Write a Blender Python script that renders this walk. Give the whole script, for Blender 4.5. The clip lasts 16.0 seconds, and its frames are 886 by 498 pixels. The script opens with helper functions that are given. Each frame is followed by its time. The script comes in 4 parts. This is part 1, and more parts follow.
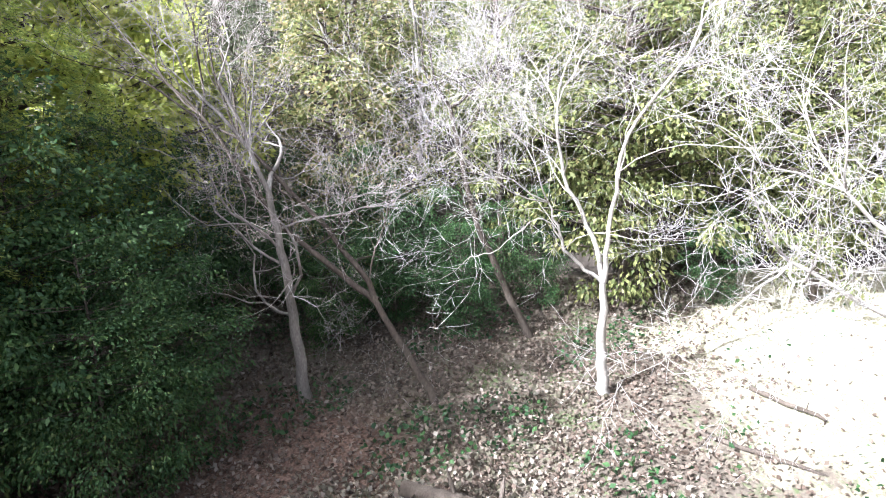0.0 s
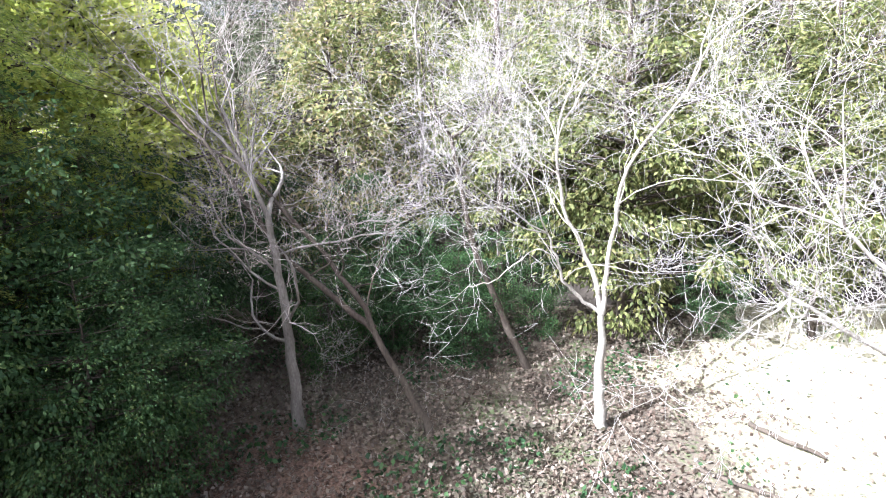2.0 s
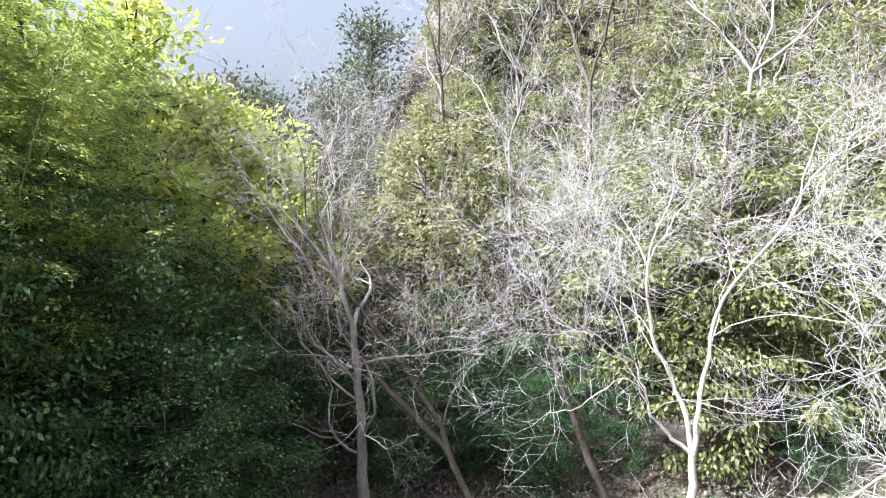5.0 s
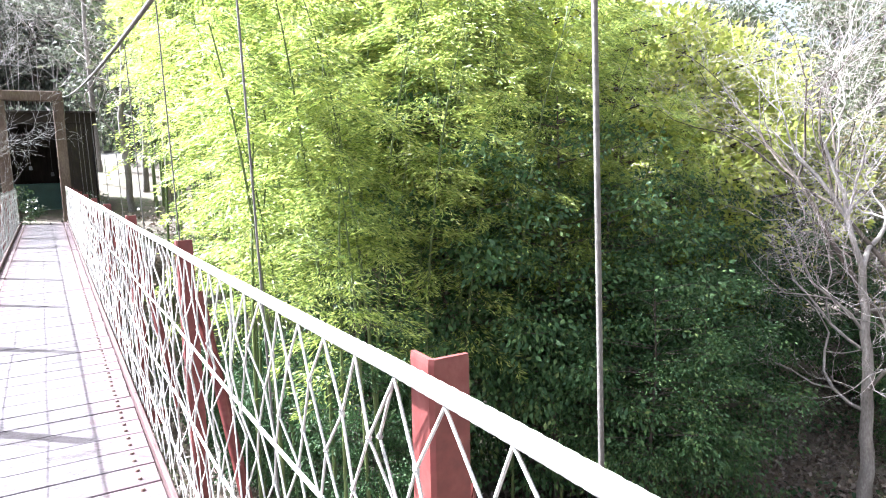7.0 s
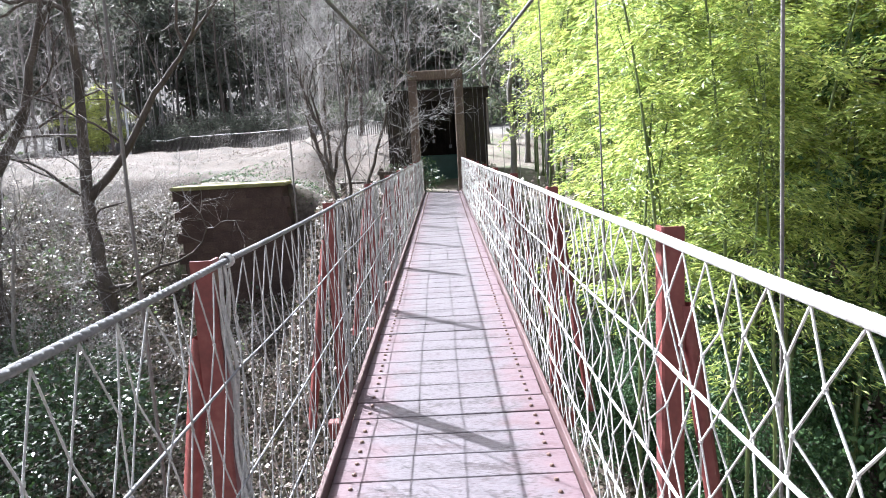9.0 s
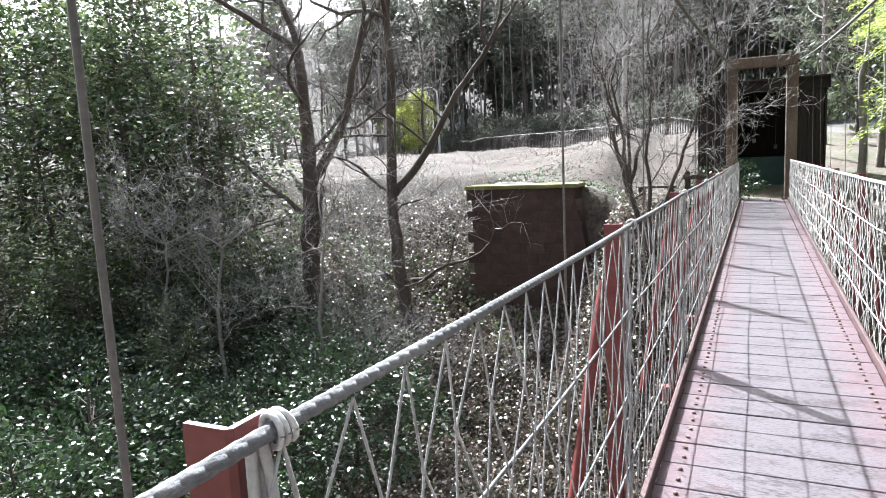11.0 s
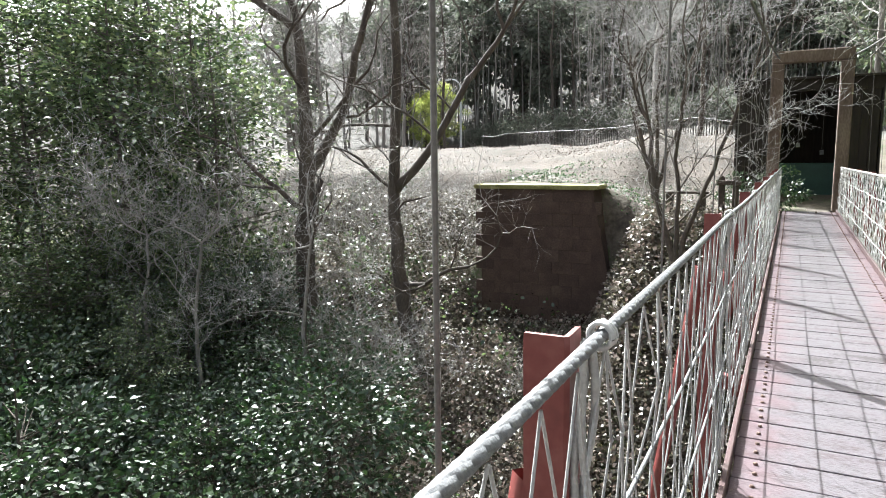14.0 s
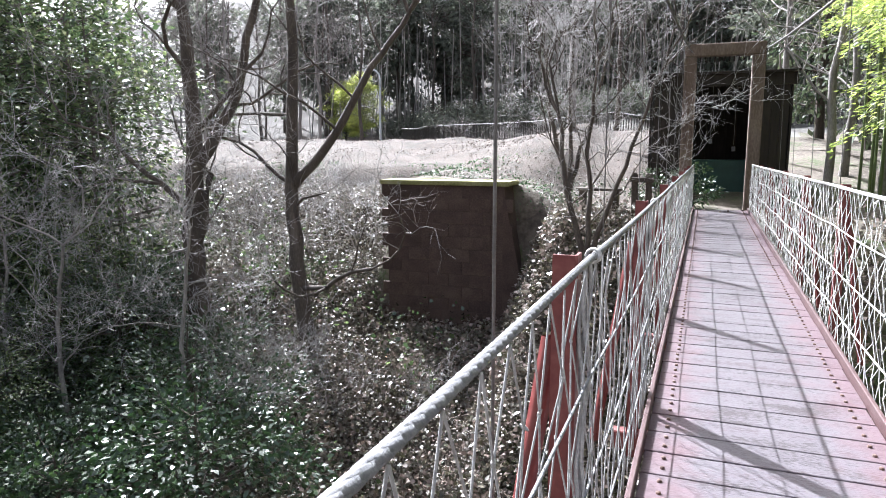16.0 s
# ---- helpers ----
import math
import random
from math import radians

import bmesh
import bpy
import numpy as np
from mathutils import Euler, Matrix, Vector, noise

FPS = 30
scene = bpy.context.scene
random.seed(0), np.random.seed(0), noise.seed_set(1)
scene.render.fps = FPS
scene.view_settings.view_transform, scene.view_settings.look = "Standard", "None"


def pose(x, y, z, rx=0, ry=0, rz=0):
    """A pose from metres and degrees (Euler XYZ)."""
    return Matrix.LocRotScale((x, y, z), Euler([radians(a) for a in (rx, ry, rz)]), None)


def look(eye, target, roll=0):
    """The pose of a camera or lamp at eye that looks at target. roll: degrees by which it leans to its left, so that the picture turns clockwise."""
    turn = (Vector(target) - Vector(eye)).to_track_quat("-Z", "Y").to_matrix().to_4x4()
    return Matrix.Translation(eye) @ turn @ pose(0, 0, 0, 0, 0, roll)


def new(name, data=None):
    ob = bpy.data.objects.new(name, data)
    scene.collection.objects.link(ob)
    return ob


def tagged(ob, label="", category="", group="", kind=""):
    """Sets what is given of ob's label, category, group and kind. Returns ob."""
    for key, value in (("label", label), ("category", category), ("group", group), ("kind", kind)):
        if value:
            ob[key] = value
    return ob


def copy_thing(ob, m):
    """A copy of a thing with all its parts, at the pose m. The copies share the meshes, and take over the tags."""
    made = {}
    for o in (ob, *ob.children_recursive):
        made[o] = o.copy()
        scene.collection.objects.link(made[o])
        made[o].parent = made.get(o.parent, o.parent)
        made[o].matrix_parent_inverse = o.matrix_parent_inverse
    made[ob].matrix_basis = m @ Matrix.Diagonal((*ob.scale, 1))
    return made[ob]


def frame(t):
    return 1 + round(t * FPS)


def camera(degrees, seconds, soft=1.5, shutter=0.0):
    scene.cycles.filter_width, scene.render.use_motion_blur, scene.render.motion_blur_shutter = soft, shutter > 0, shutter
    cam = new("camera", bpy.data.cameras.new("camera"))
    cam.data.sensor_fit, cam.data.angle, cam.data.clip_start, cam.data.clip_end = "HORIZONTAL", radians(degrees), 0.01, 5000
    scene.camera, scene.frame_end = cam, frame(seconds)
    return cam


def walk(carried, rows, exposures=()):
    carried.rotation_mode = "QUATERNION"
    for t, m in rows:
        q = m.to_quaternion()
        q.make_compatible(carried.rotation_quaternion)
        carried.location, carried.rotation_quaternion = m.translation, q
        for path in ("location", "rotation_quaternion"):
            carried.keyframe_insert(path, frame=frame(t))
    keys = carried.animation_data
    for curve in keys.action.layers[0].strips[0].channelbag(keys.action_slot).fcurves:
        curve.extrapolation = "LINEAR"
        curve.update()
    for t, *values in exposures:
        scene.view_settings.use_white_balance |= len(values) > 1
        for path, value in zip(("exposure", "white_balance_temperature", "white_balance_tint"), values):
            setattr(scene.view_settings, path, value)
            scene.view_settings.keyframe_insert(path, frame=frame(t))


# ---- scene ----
cam = camera(66.9, 16.0, soft=1.0)
PATH = [
    (0, (0.458, -0.651, 1.398), (2.335, -0.169, 0.902), -3.0),
    (0.5, (0.472, -0.662, 1.359), (2.343, -0.202, 0.822), -2.8),
    (1, (0.476, -0.694, 1.36), (2.342, -0.217, 0.82), -2.5),
    (1.5, (0.472, -0.663, 1.369), (2.349, -0.173, 0.88), -2.2),
    (2, (0.469, -0.651, 1.393), (2.367, -0.171, 0.981), -1.9),
    (2.5, (0.462, -0.622, 1.384), (2.389, -0.185, 1.071), -1.7),
    (3, (0.458, -0.598, 1.412), (2.409, -0.219, 1.19), -1.9),
    (3.2, (0.459, -0.601, 1.402), (2.417, -0.241, 1.21), -1.9),
    (5.3, (0.504, -0.666, 1.442), (2.304, 0.204, 1.378), 1.7),
    (5.5, (0.498, -0.659, 1.45), (2.233, 0.334, 1.368), 1.5),
    (6, (0.478, -0.635, 1.455), (2.002, 0.652, 1.314), 0.7),
    (6.5, (0.382, -0.556, 1.455), (1.549, 1.048, 1.199), -0.0),
    (6.8, (0.252, -0.494, 1.455), (1.355, 1.156, 1.208), -0.8),
    (7, (0.186, -0.45, 1.456), (1.183, 1.263, 1.187), -1.4),
    (7.5, (0.113, -0.277, 1.459), (0.889, 1.542, 1.156), -2.2),
    (8, (0.147, -0.06, 1.462), (0.675, 1.841, 1.133), -2.4),
    (8.5, (0.074, 0.265, 1.441), (0.354, 2.22, 1.122), -0.5),
    (9, (0.026, 0.562, 1.413), (0.013, 2.537, 1.098), -3.0),
    (9.5, (0.03, 0.857, 1.431), (-0.235, 2.817, 1.131), -3.2),
    (10, (-0.029, 1.194, 1.405), (-0.521, 3.114, 1.133), -3.6),
    (10.2, (-0.05, 1.305, 1.401), (-0.636, 3.199, 1.135), -3.5),
    (12.3, (-0.29, 2.754, 1.344), (-1.267, 4.476, 1.061), -1.2),
    (12.5, (-0.292, 2.849, 1.348), (-1.27, 4.572, 1.072), -1.0),
    (13, (-0.297, 3.029, 1.322), (-1.265, 4.759, 1.054), -0.7),
    (13.5, (-0.32, 3.233, 1.339), (-1.285, 4.962, 1.063), -0.6),
    (14, (-0.361, 3.498, 1.34), (-1.272, 5.256, 1.058), -0.7),
    (14.5, (-0.331, 3.794, 1.33), (-1.161, 5.591, 1.04), -0.3),
    (15, (-0.309, 4.12, 1.358), (-1.092, 5.933, 1.044), -0.4),
    (15.5, (-0.352, 4.414, 1.358), (-1.098, 6.242, 1.041), -0.3),
    (16, (-0.328, 4.735, 1.35), (-1.045, 6.577, 1.045), -0.1),
]
EXPOSURES = [(0, 2.2, 5750, 10), (3.2, 2.1, 5750, 10), (5.3, 1.95, 5750, 10), (5.6, 1.95, 5750, 10), (6, 2.1, 5750, 10), (6.5, 2.8, 5750, 10), (7, 2.88, 5750, 10), (7.5, 2.5, 5750, 10), (8, 2.2, 5750, 10), (8.5, 2.25, 5750, 10), (9, 2.2, 5750, 10), (10.2, 2.12, 5750, 10), (12.5, 2.16, 6100, 0), (13.5, 2.1, 6000, 5), (14.5, 2.2, 6100, 0), (15.0, 2.2, 6050, 2), (15.5, 2.1, 5950, 6), (16, 2.15, 5750, 10)]
walk(cam, [(t, look(eye, target, roll)) for t, eye, target, roll in PATH], EXPOSURES)

# ---------- world, sun ----------
SUN = Vector((-0.525, 0.505, 0.685)).normalized()
world = bpy.data.worlds.new("world")
scene.world = world
world.use_nodes = True
wn = world.node_tree.nodes
sky = wn.new("ShaderNodeTexSky")
sky.sky_type = "NISHITA"
sky.sun_disc = False
sky.dust_density = 10.0
sky.air_density = 0.9
sky.ozone_density = 0.6
sky.sun_elevation = math.asin(SUN.z)
sky.sun_rotation = math.atan2(SUN.x, SUN.y)
wn["Background"].inputs["Strength"].default_value = 0.085
haze = wn.new("ShaderNodeHueSaturation")
haze.inputs["Saturation"].default_value = 0.45
haze.inputs["Value"].default_value = 1.15
world.node_tree.links.new(sky.outputs[0], haze.inputs["Color"])
world.node_tree.links.new(haze.outputs[0], wn["Background"].inputs["Color"])
sun_data = bpy.data.lights.new("sun", "SUN")
sun_data.energy = 5.0
sun_data.angle = radians(0.6)
sun_data.color = (1.0, 0.975, 0.94)
sun = new("sun", sun_data)
sun.matrix_world = look(SUN * 60, (0, 0, 0))


# ---------- materials ----------
def material(name, rough=0.8):
    m = bpy.data.materials.new(name)
    m.use_nodes = True
    b = m.node_tree.nodes["Principled BSDF"]
    b.inputs["Roughness"].default_value = rough
    return m, m.node_tree.nodes, m.node_tree.links, b


def ramp(nodes, stops):
    r = nodes.new("ShaderNodeValToRGB")
    while len(r.color_ramp.elements) < len(stops):
        r.color_ramp.elements.new(0.5)
    for e, (p, c) in zip(r.color_ramp.elements, stops):
        e.position = p
        e.color = (*c, 1)
    return r


def noisy(name, stops, scale=3.0, fine=40.0, rough=0.8, bump=0.4, stretch=(1, 1, 1), metal=0.0, dist=0.01, spec=0.4):
    """Two scales of noise over a colour ramp, with relief."""
    m, n, l, b = material(name, rough)
    b.inputs["Metallic"].default_value = metal
    b.inputs["Specular IOR Level"].default_value = spec
    tc, mp = n.new("ShaderNodeTexCoord"), n.new("ShaderNodeMapping")
    mp.inputs["Scale"].default_value = stretch
    l.new(tc.outputs["Object"], mp.inputs["Vector"])
    a, f = n.new("ShaderNodeTexNoise"), n.new("ShaderNodeTexNoise")
    a.inputs["Scale"].default_value, f.inputs["Scale"].default_value = scale, fine
    a.inputs["Detail"].default_value, f.inputs["Detail"].default_value = 5, 4
    info = n.new("ShaderNodeObjectInfo")
    shift = n.new("ShaderNodeVectorMath")
    shift.operation = "ADD"
    off = n.new("ShaderNodeMath")
    off.operation = "MULTIPLY"
    off.inputs[1].default_value = 37.0
    l.new(info.outputs["Random"], off.inputs[0])
    l.new(mp.outputs[0], shift.inputs[0])
    l.new(off.outputs[0], shift.inputs[1])
    l.new(shift.outputs[0], a.inputs["Vector"])
    l.new(shift.outputs[0], f.inputs["Vector"])
    mix = n.new("ShaderNodeMath")
    mix.operation = "MULTIPLY_ADD"
    mix.inputs[1].default_value = 0.45
    half = n.new("ShaderNodeMath")
    half.operation = "MULTIPLY"
    half.inputs[1].default_value = 0.55
    l.new(a.outputs["Fac"], half.inputs[0])
    l.new(f.outputs["Fac"], mix.inputs[0])
    l.new(half.outputs[0], mix.inputs[2])
    r = ramp(n, stops)
    l.new(mix.outputs[0], r.inputs[0])
    l.new(r.outputs[0], b.inputs["Base Color"])
    bp = n.new("ShaderNodeBump")
    bp.inputs["Strength"].default_value = bump
    bp.inputs["Distance"].default_value = dist
    l.new(mix.outputs[0], bp.inputs["Height"])
    l.new(bp.outputs[0], b.inputs["Normal"])
    return m


def leafy(name, stops, rough=0.45, through_light=0.35, spec=0.5):
    """Leaves: colour by leaf, partly letting light through."""
    m, n, l, b = material(name, rough)
    b.inputs["Specular IOR Level"].default_value = spec
    geo, info = n.new("ShaderNodeNewGeometry"), n.new("ShaderNodeObjectInfo")
    add = n.new("ShaderNodeMath")
    add.operation = "MULTIPLY_ADD"
    add.inputs[1].default_value = 0.3
    iso = n.new("ShaderNodeMath")
    iso.operation = "MULTIPLY"
    iso.inputs[1].default_value = 0.7
    l.new(geo.outputs["Random Per Island"], iso.inputs[0])
    l.new(info.outputs["Random"], add.inputs[0])
    l.new(iso.outputs[0], add.inputs[2])
    r = ramp(n, stops)
    l.new(add.outputs[0], r.inputs[0])
    l.new(r.outputs[0], b.inputs["Base Color"])
    tr = n.new("ShaderNodeBsdfTranslucent")
    hs = n.new("ShaderNodeHueSaturation")
    hs.inputs["Value"].default_value = 1.5
    hs.inputs["Saturation"].default_value = 0.98
    l.new(r.outputs[0], hs.inputs["Color"])
    l.new(hs.outputs[0], tr.inputs["Color"])
    mx = n.new("ShaderNodeMixShader")
    mx.inputs[0].default_value = through_light
    l.new(b.outputs[0], mx.inputs[1])
    l.new(tr.outputs[0], mx.inputs[2])
    l.new(mx.outputs[0], n["Material Output"].inputs["Surface"])
    return m


# weathered wood; the broad pale and dark blotches also imitate dappled tree shade
M_PLANK = noisy("weathered_dappled_plank", [(0.32, (0.029, 0.019, 0.022)), (0.42, (0.041, 0.031, 0.036)), (0.5, (0.086, 0.075, 0.085)), (0.56, (0.073, 0.060, 0.069)), (0.62, (0.049, 0.035, 0.041)), (0.72, (0.052, 0.030, 0.035))], 2.2, 34, 0.75, 0.35, (1.0, 3, 3))
M_CURB = noisy("curb_paint", [(0.3, (0.040, 0.018, 0.018)), (0.5, (0.065, 0.032, 0.033)), (0.7, (0.09, 0.060, 0.060))], 5, 40, 0.6, 0.3, (6, 1, 6))
M_RED = noisy("red_paint", [(0.3, (0.075, 0.017, 0.016)), (0.5, (0.125, 0.028, 0.026)), (0.64, (0.15, 0.045, 0.04)), (0.75, (0.16, 0.09, 0.08))], 6, 45, 0.5, 0.25)
M_ROPE = noisy("white_rope", [(0.3, (0.30, 0.29, 0.27)), (0.55, (0.46, 0.45, 0.44)), (0.75, (0.58, 0.57, 0.56))], 8, 120, 0.75, 0.5)
M_GREYROPE = noisy("grey_rope", [(0.3, (0.09, 0.09, 0.095)), (0.55, (0.155, 0.152, 0.158)), (0.75, (0.23, 0.225, 0.228))], 8, 120, 0.8, 0.6)
M_NET = noisy("grey_white_net", [(0.3, (0.20, 0.195, 0.19)), (0.55, (0.33, 0.325, 0.32)), (0.75, (0.45, 0.44, 0.435))], 8, 120, 0.8, 0.5)
M_CABLE = noisy("dark_cable", [(0.3, (0.06, 0.055, 0.05)), (0.7, (0.14, 0.13, 0.125))], 10, 100, 0.6, 0.4)
M_BOLT = noisy("rusty_bolt", [(0.3, (0.05, 0.03, 0.025)), (0.7, (0.13, 0.07, 0.05))], 30, 90, 0.7, 0.3)
M_CONCRETE = noisy("brown_concrete", [(0.3, (0.06, 0.042, 0.033)), (0.5, (0.12, 0.085, 0.068)), (0.7, (0.19, 0.145, 0.12))], 2.5, 35, 0.9, 0.5, (1, 1, 0.4))
M_STONE = noisy("wall_block", [(0.3, (0.028, 0.018, 0.015)), (0.5, (0.058, 0.036, 0.029)), (0.7, (0.09, 0.062, 0.048))], 2.0, 30, 0.9, 0.6)
M_CAP = noisy("mossy_cap", [(0.3, (0.09, 0.10, 0.03)), (0.5, (0.19, 0.18, 0.07)), (0.7, (0.30, 0.28, 0.17))], 2.0, 30, 0.95, 0.6)
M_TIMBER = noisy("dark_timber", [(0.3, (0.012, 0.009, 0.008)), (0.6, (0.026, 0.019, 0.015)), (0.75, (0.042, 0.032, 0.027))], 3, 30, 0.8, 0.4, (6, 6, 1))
M_BARK = noisy("pale_bark", [(0.3, (0.13, 0.115, 0.10)), (0.5, (0.27, 0.245, 0.222)), (0.7, (0.44, 0.415, 0.39))], 3, 40, 0.85, 0.6, (1, 1, 0.35))
M_DARKBARK = noisy("dark_bark", [(0.3, (0.03, 0.024, 0.02)), (0.5, (0.07, 0.055, 0.045)), (0.7, (0.12, 0.10, 0.085))], 3, 40, 0.9, 0.8, (1, 1, 0.3))
M_GREYBARK = noisy("grey_bark", [(0.3, (0.10, 0.088, 0.08)), (0.5, (0.20, 0.18, 0.168)), (0.7, (0.34, 0.32, 0.30))], 3, 40, 0.85, 0.6, (1, 1, 0.35))
M_PINKTWIG = noisy("valley_twig", [(0.3, (0.20, 0.17, 0.163)), (0.7, (0.45, 0.41, 0.40))], 3, 40, 0.7, 0.2)
M_TWIG = noisy("grey_twig", [(0.3, (0.24, 0.22, 0.215)), (0.7, (0.46, 0.435, 0.43))], 3, 40, 0.7, 0.2)
M_GROUND = noisy("woodland_ground", [(0.28, (0.03, 0.024, 0.019)), (0.42, (0.075, 0.06, 0.048)), (0.52, (0.12, 0.10, 0.08)), (0.62, (0.06, 0.08, 0.032)), (0.78, (0.17, 0.15, 0.12))], 0.8, 9, 0.95, 0.9, dist=0.06)
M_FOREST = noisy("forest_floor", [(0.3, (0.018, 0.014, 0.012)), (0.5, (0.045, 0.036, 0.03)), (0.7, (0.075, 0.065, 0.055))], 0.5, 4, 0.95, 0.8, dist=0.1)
M_DRYGRASS = noisy("dry_grass", [(0.30, (0.022, 0.017, 0.013)), (0.44, (0.05, 0.039, 0.031)), (0.54, (0.085, 0.066, 0.054)), (0.64, (0.058, 0.045, 0.036)), (0.76, (0.036, 0.04, 0.02))], 1.6, 22, 0.95, 1.0, dist=0.10)
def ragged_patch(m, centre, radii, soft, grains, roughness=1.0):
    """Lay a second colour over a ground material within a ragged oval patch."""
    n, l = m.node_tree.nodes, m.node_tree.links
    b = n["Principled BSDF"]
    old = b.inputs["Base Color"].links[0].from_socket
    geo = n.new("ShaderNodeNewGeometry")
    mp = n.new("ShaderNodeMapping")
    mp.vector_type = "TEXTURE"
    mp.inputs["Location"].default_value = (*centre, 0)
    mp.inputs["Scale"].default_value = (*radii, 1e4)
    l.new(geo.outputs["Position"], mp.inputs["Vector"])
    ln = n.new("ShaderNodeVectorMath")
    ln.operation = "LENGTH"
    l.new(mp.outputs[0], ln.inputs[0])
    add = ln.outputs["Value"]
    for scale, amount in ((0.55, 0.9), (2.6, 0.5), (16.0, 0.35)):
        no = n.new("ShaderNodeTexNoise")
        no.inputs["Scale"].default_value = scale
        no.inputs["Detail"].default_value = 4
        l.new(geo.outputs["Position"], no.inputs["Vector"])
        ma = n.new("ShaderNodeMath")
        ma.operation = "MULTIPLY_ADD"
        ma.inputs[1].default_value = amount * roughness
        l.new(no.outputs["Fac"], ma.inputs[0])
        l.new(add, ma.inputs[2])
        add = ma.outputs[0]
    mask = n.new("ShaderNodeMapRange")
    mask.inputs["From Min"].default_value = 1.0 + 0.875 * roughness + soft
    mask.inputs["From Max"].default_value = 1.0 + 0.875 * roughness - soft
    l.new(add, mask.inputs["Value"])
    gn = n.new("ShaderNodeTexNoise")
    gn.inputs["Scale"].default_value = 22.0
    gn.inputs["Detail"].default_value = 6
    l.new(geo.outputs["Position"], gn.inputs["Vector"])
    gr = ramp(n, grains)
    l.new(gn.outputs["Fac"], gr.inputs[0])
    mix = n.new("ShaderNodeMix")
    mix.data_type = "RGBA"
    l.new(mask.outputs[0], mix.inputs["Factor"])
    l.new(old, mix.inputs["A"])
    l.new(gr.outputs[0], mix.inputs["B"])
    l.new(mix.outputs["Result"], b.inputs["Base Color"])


# pale grass of the clearing; its outline also paints in where sunlight meets shade
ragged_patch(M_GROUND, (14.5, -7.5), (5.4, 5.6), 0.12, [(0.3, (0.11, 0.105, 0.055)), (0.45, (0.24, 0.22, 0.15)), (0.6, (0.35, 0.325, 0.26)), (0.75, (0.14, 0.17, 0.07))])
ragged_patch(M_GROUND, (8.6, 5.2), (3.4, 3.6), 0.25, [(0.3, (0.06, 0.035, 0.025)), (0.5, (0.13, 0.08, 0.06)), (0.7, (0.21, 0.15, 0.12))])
M_ROAD = noisy("pale_gravel_road", [(0.3, (0.10, 0.092, 0.082)), (0.7, (0.16, 0.15, 0.138))], 1.5, 40, 0.95, 0.4)
M_CULM = noisy("bamboo_culm", [(0.3, (0.05, 0.075, 0.022)), (0.6, (0.11, 0.14, 0.05)), (0.75, (0.19, 0.19, 0.10))], 4, 20, 0.45, 0.1, (1, 1, 0.3))
M_BAMBOO = leafy("bamboo_leaf", [(0.0, (0.055, 0.10, 0.024)), (0.4, (0.20, 0.26, 0.055)), (0.75, (0.36, 0.41, 0.10)), (0.92, (0.47, 0.46, 0.15)), (1.0, (0.44, 0.30, 0.13))], 0.45, 0.46)
M_EVERGREEN = leafy("evergreen_leaf", [(0.0, (0.022, 0.038, 0.016)), (0.5, (0.06, 0.088, 0.035)), (0.85, (0.14, 0.175, 0.07)), (1.0, (0.30, 0.31, 0.17))], 0.2, 0.38, 1.0)
# green leaf kept dark so that sunlit crowns still read as shaded
M_SHADYLEAF = leafy("shade_darkened_leaf", [(0.0, (0.014, 0.037, 0.016)), (0.5, (0.036, 0.080, 0.030)), (0.9, (0.075, 0.135, 0.046)), (1.0, (0.14, 0.18, 0.06))], 0.5, 0.2, 0.25)
M_CEDAR = leafy("cedar_spray", [(0.0, (0.035, 0.048, 0.02)), (0.4, (0.11, 0.13, 0.045)), (0.75, (0.22, 0.225, 0.09)), (1.0, (0.32, 0.24, 0.14))], 0.6, 0.3, 0.3)
M_YELLOW = leafy("yellow_green_leaf", [(0.0, (0.16, 0.20, 0.04)), (0.5, (0.34, 0.38, 0.08)), (1.0, (0.50, 0.48, 0.14))], 0.5, 0.5)
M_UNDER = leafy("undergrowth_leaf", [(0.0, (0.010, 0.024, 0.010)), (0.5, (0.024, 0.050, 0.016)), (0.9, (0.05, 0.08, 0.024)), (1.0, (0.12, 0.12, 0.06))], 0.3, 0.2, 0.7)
M_PALELEAF = leafy("pale_dry_leaf", [(0.0, (0.04, 0.037, 0.025)), (0.35, (0.10, 0.09, 0.063)), (0.65, (0.17, 0.145, 0.115)), (0.88, (0.29, 0.265, 0.23)), (1.0, (0.46, 0.44, 0.42))], 0.4, 0.15, 0.5)
M_LITTER = leafy("dry_leaf", [(0.0, (0.045, 0.031, 0.024)), (0.4, (0.11, 0.08, 0.064)), (0.75, (0.19, 0.155, 0.13)), (1.0, (0.33, 0.30, 0.28))], 0.5, 0.08, 0.35)
M_IVY = leafy("ivy_leaf", [(0.0, (0.035, 0.045, 0.02)), (0.3, (0.085, 0.08, 0.045)), (0.5, (0.15, 0.11, 0.09)), (0.85, (0.24, 0.19, 0.17)), (1.0, (0.40, 0.36, 0.34))], 0.4, 0.15, 0.45)
M_FARLEAF = leafy("far_foliage", [(0.0, (0.025, 0.04, 0.02)), (0.5, (0.06, 0.075, 0.04)), (1.0, (0.13, 0.13, 0.085))], 0.6, 0.25, 0.3)
M_DARKLEAF = leafy("dark_far_leaf", [(0.0, (0.05, 0.06, 0.045)), (0.6, (0.12, 0.13, 0.10)), (1.0, (0.2, 0.205, 0.16))], 0.7, 0.35, 0.2)
M_LAMP = noisy("lamp_paint", [(0.3, (0.45, 0.46, 0.47)), (0.7, (0.62, 0.63, 0.64))], 4, 40, 0.4, 0.1)
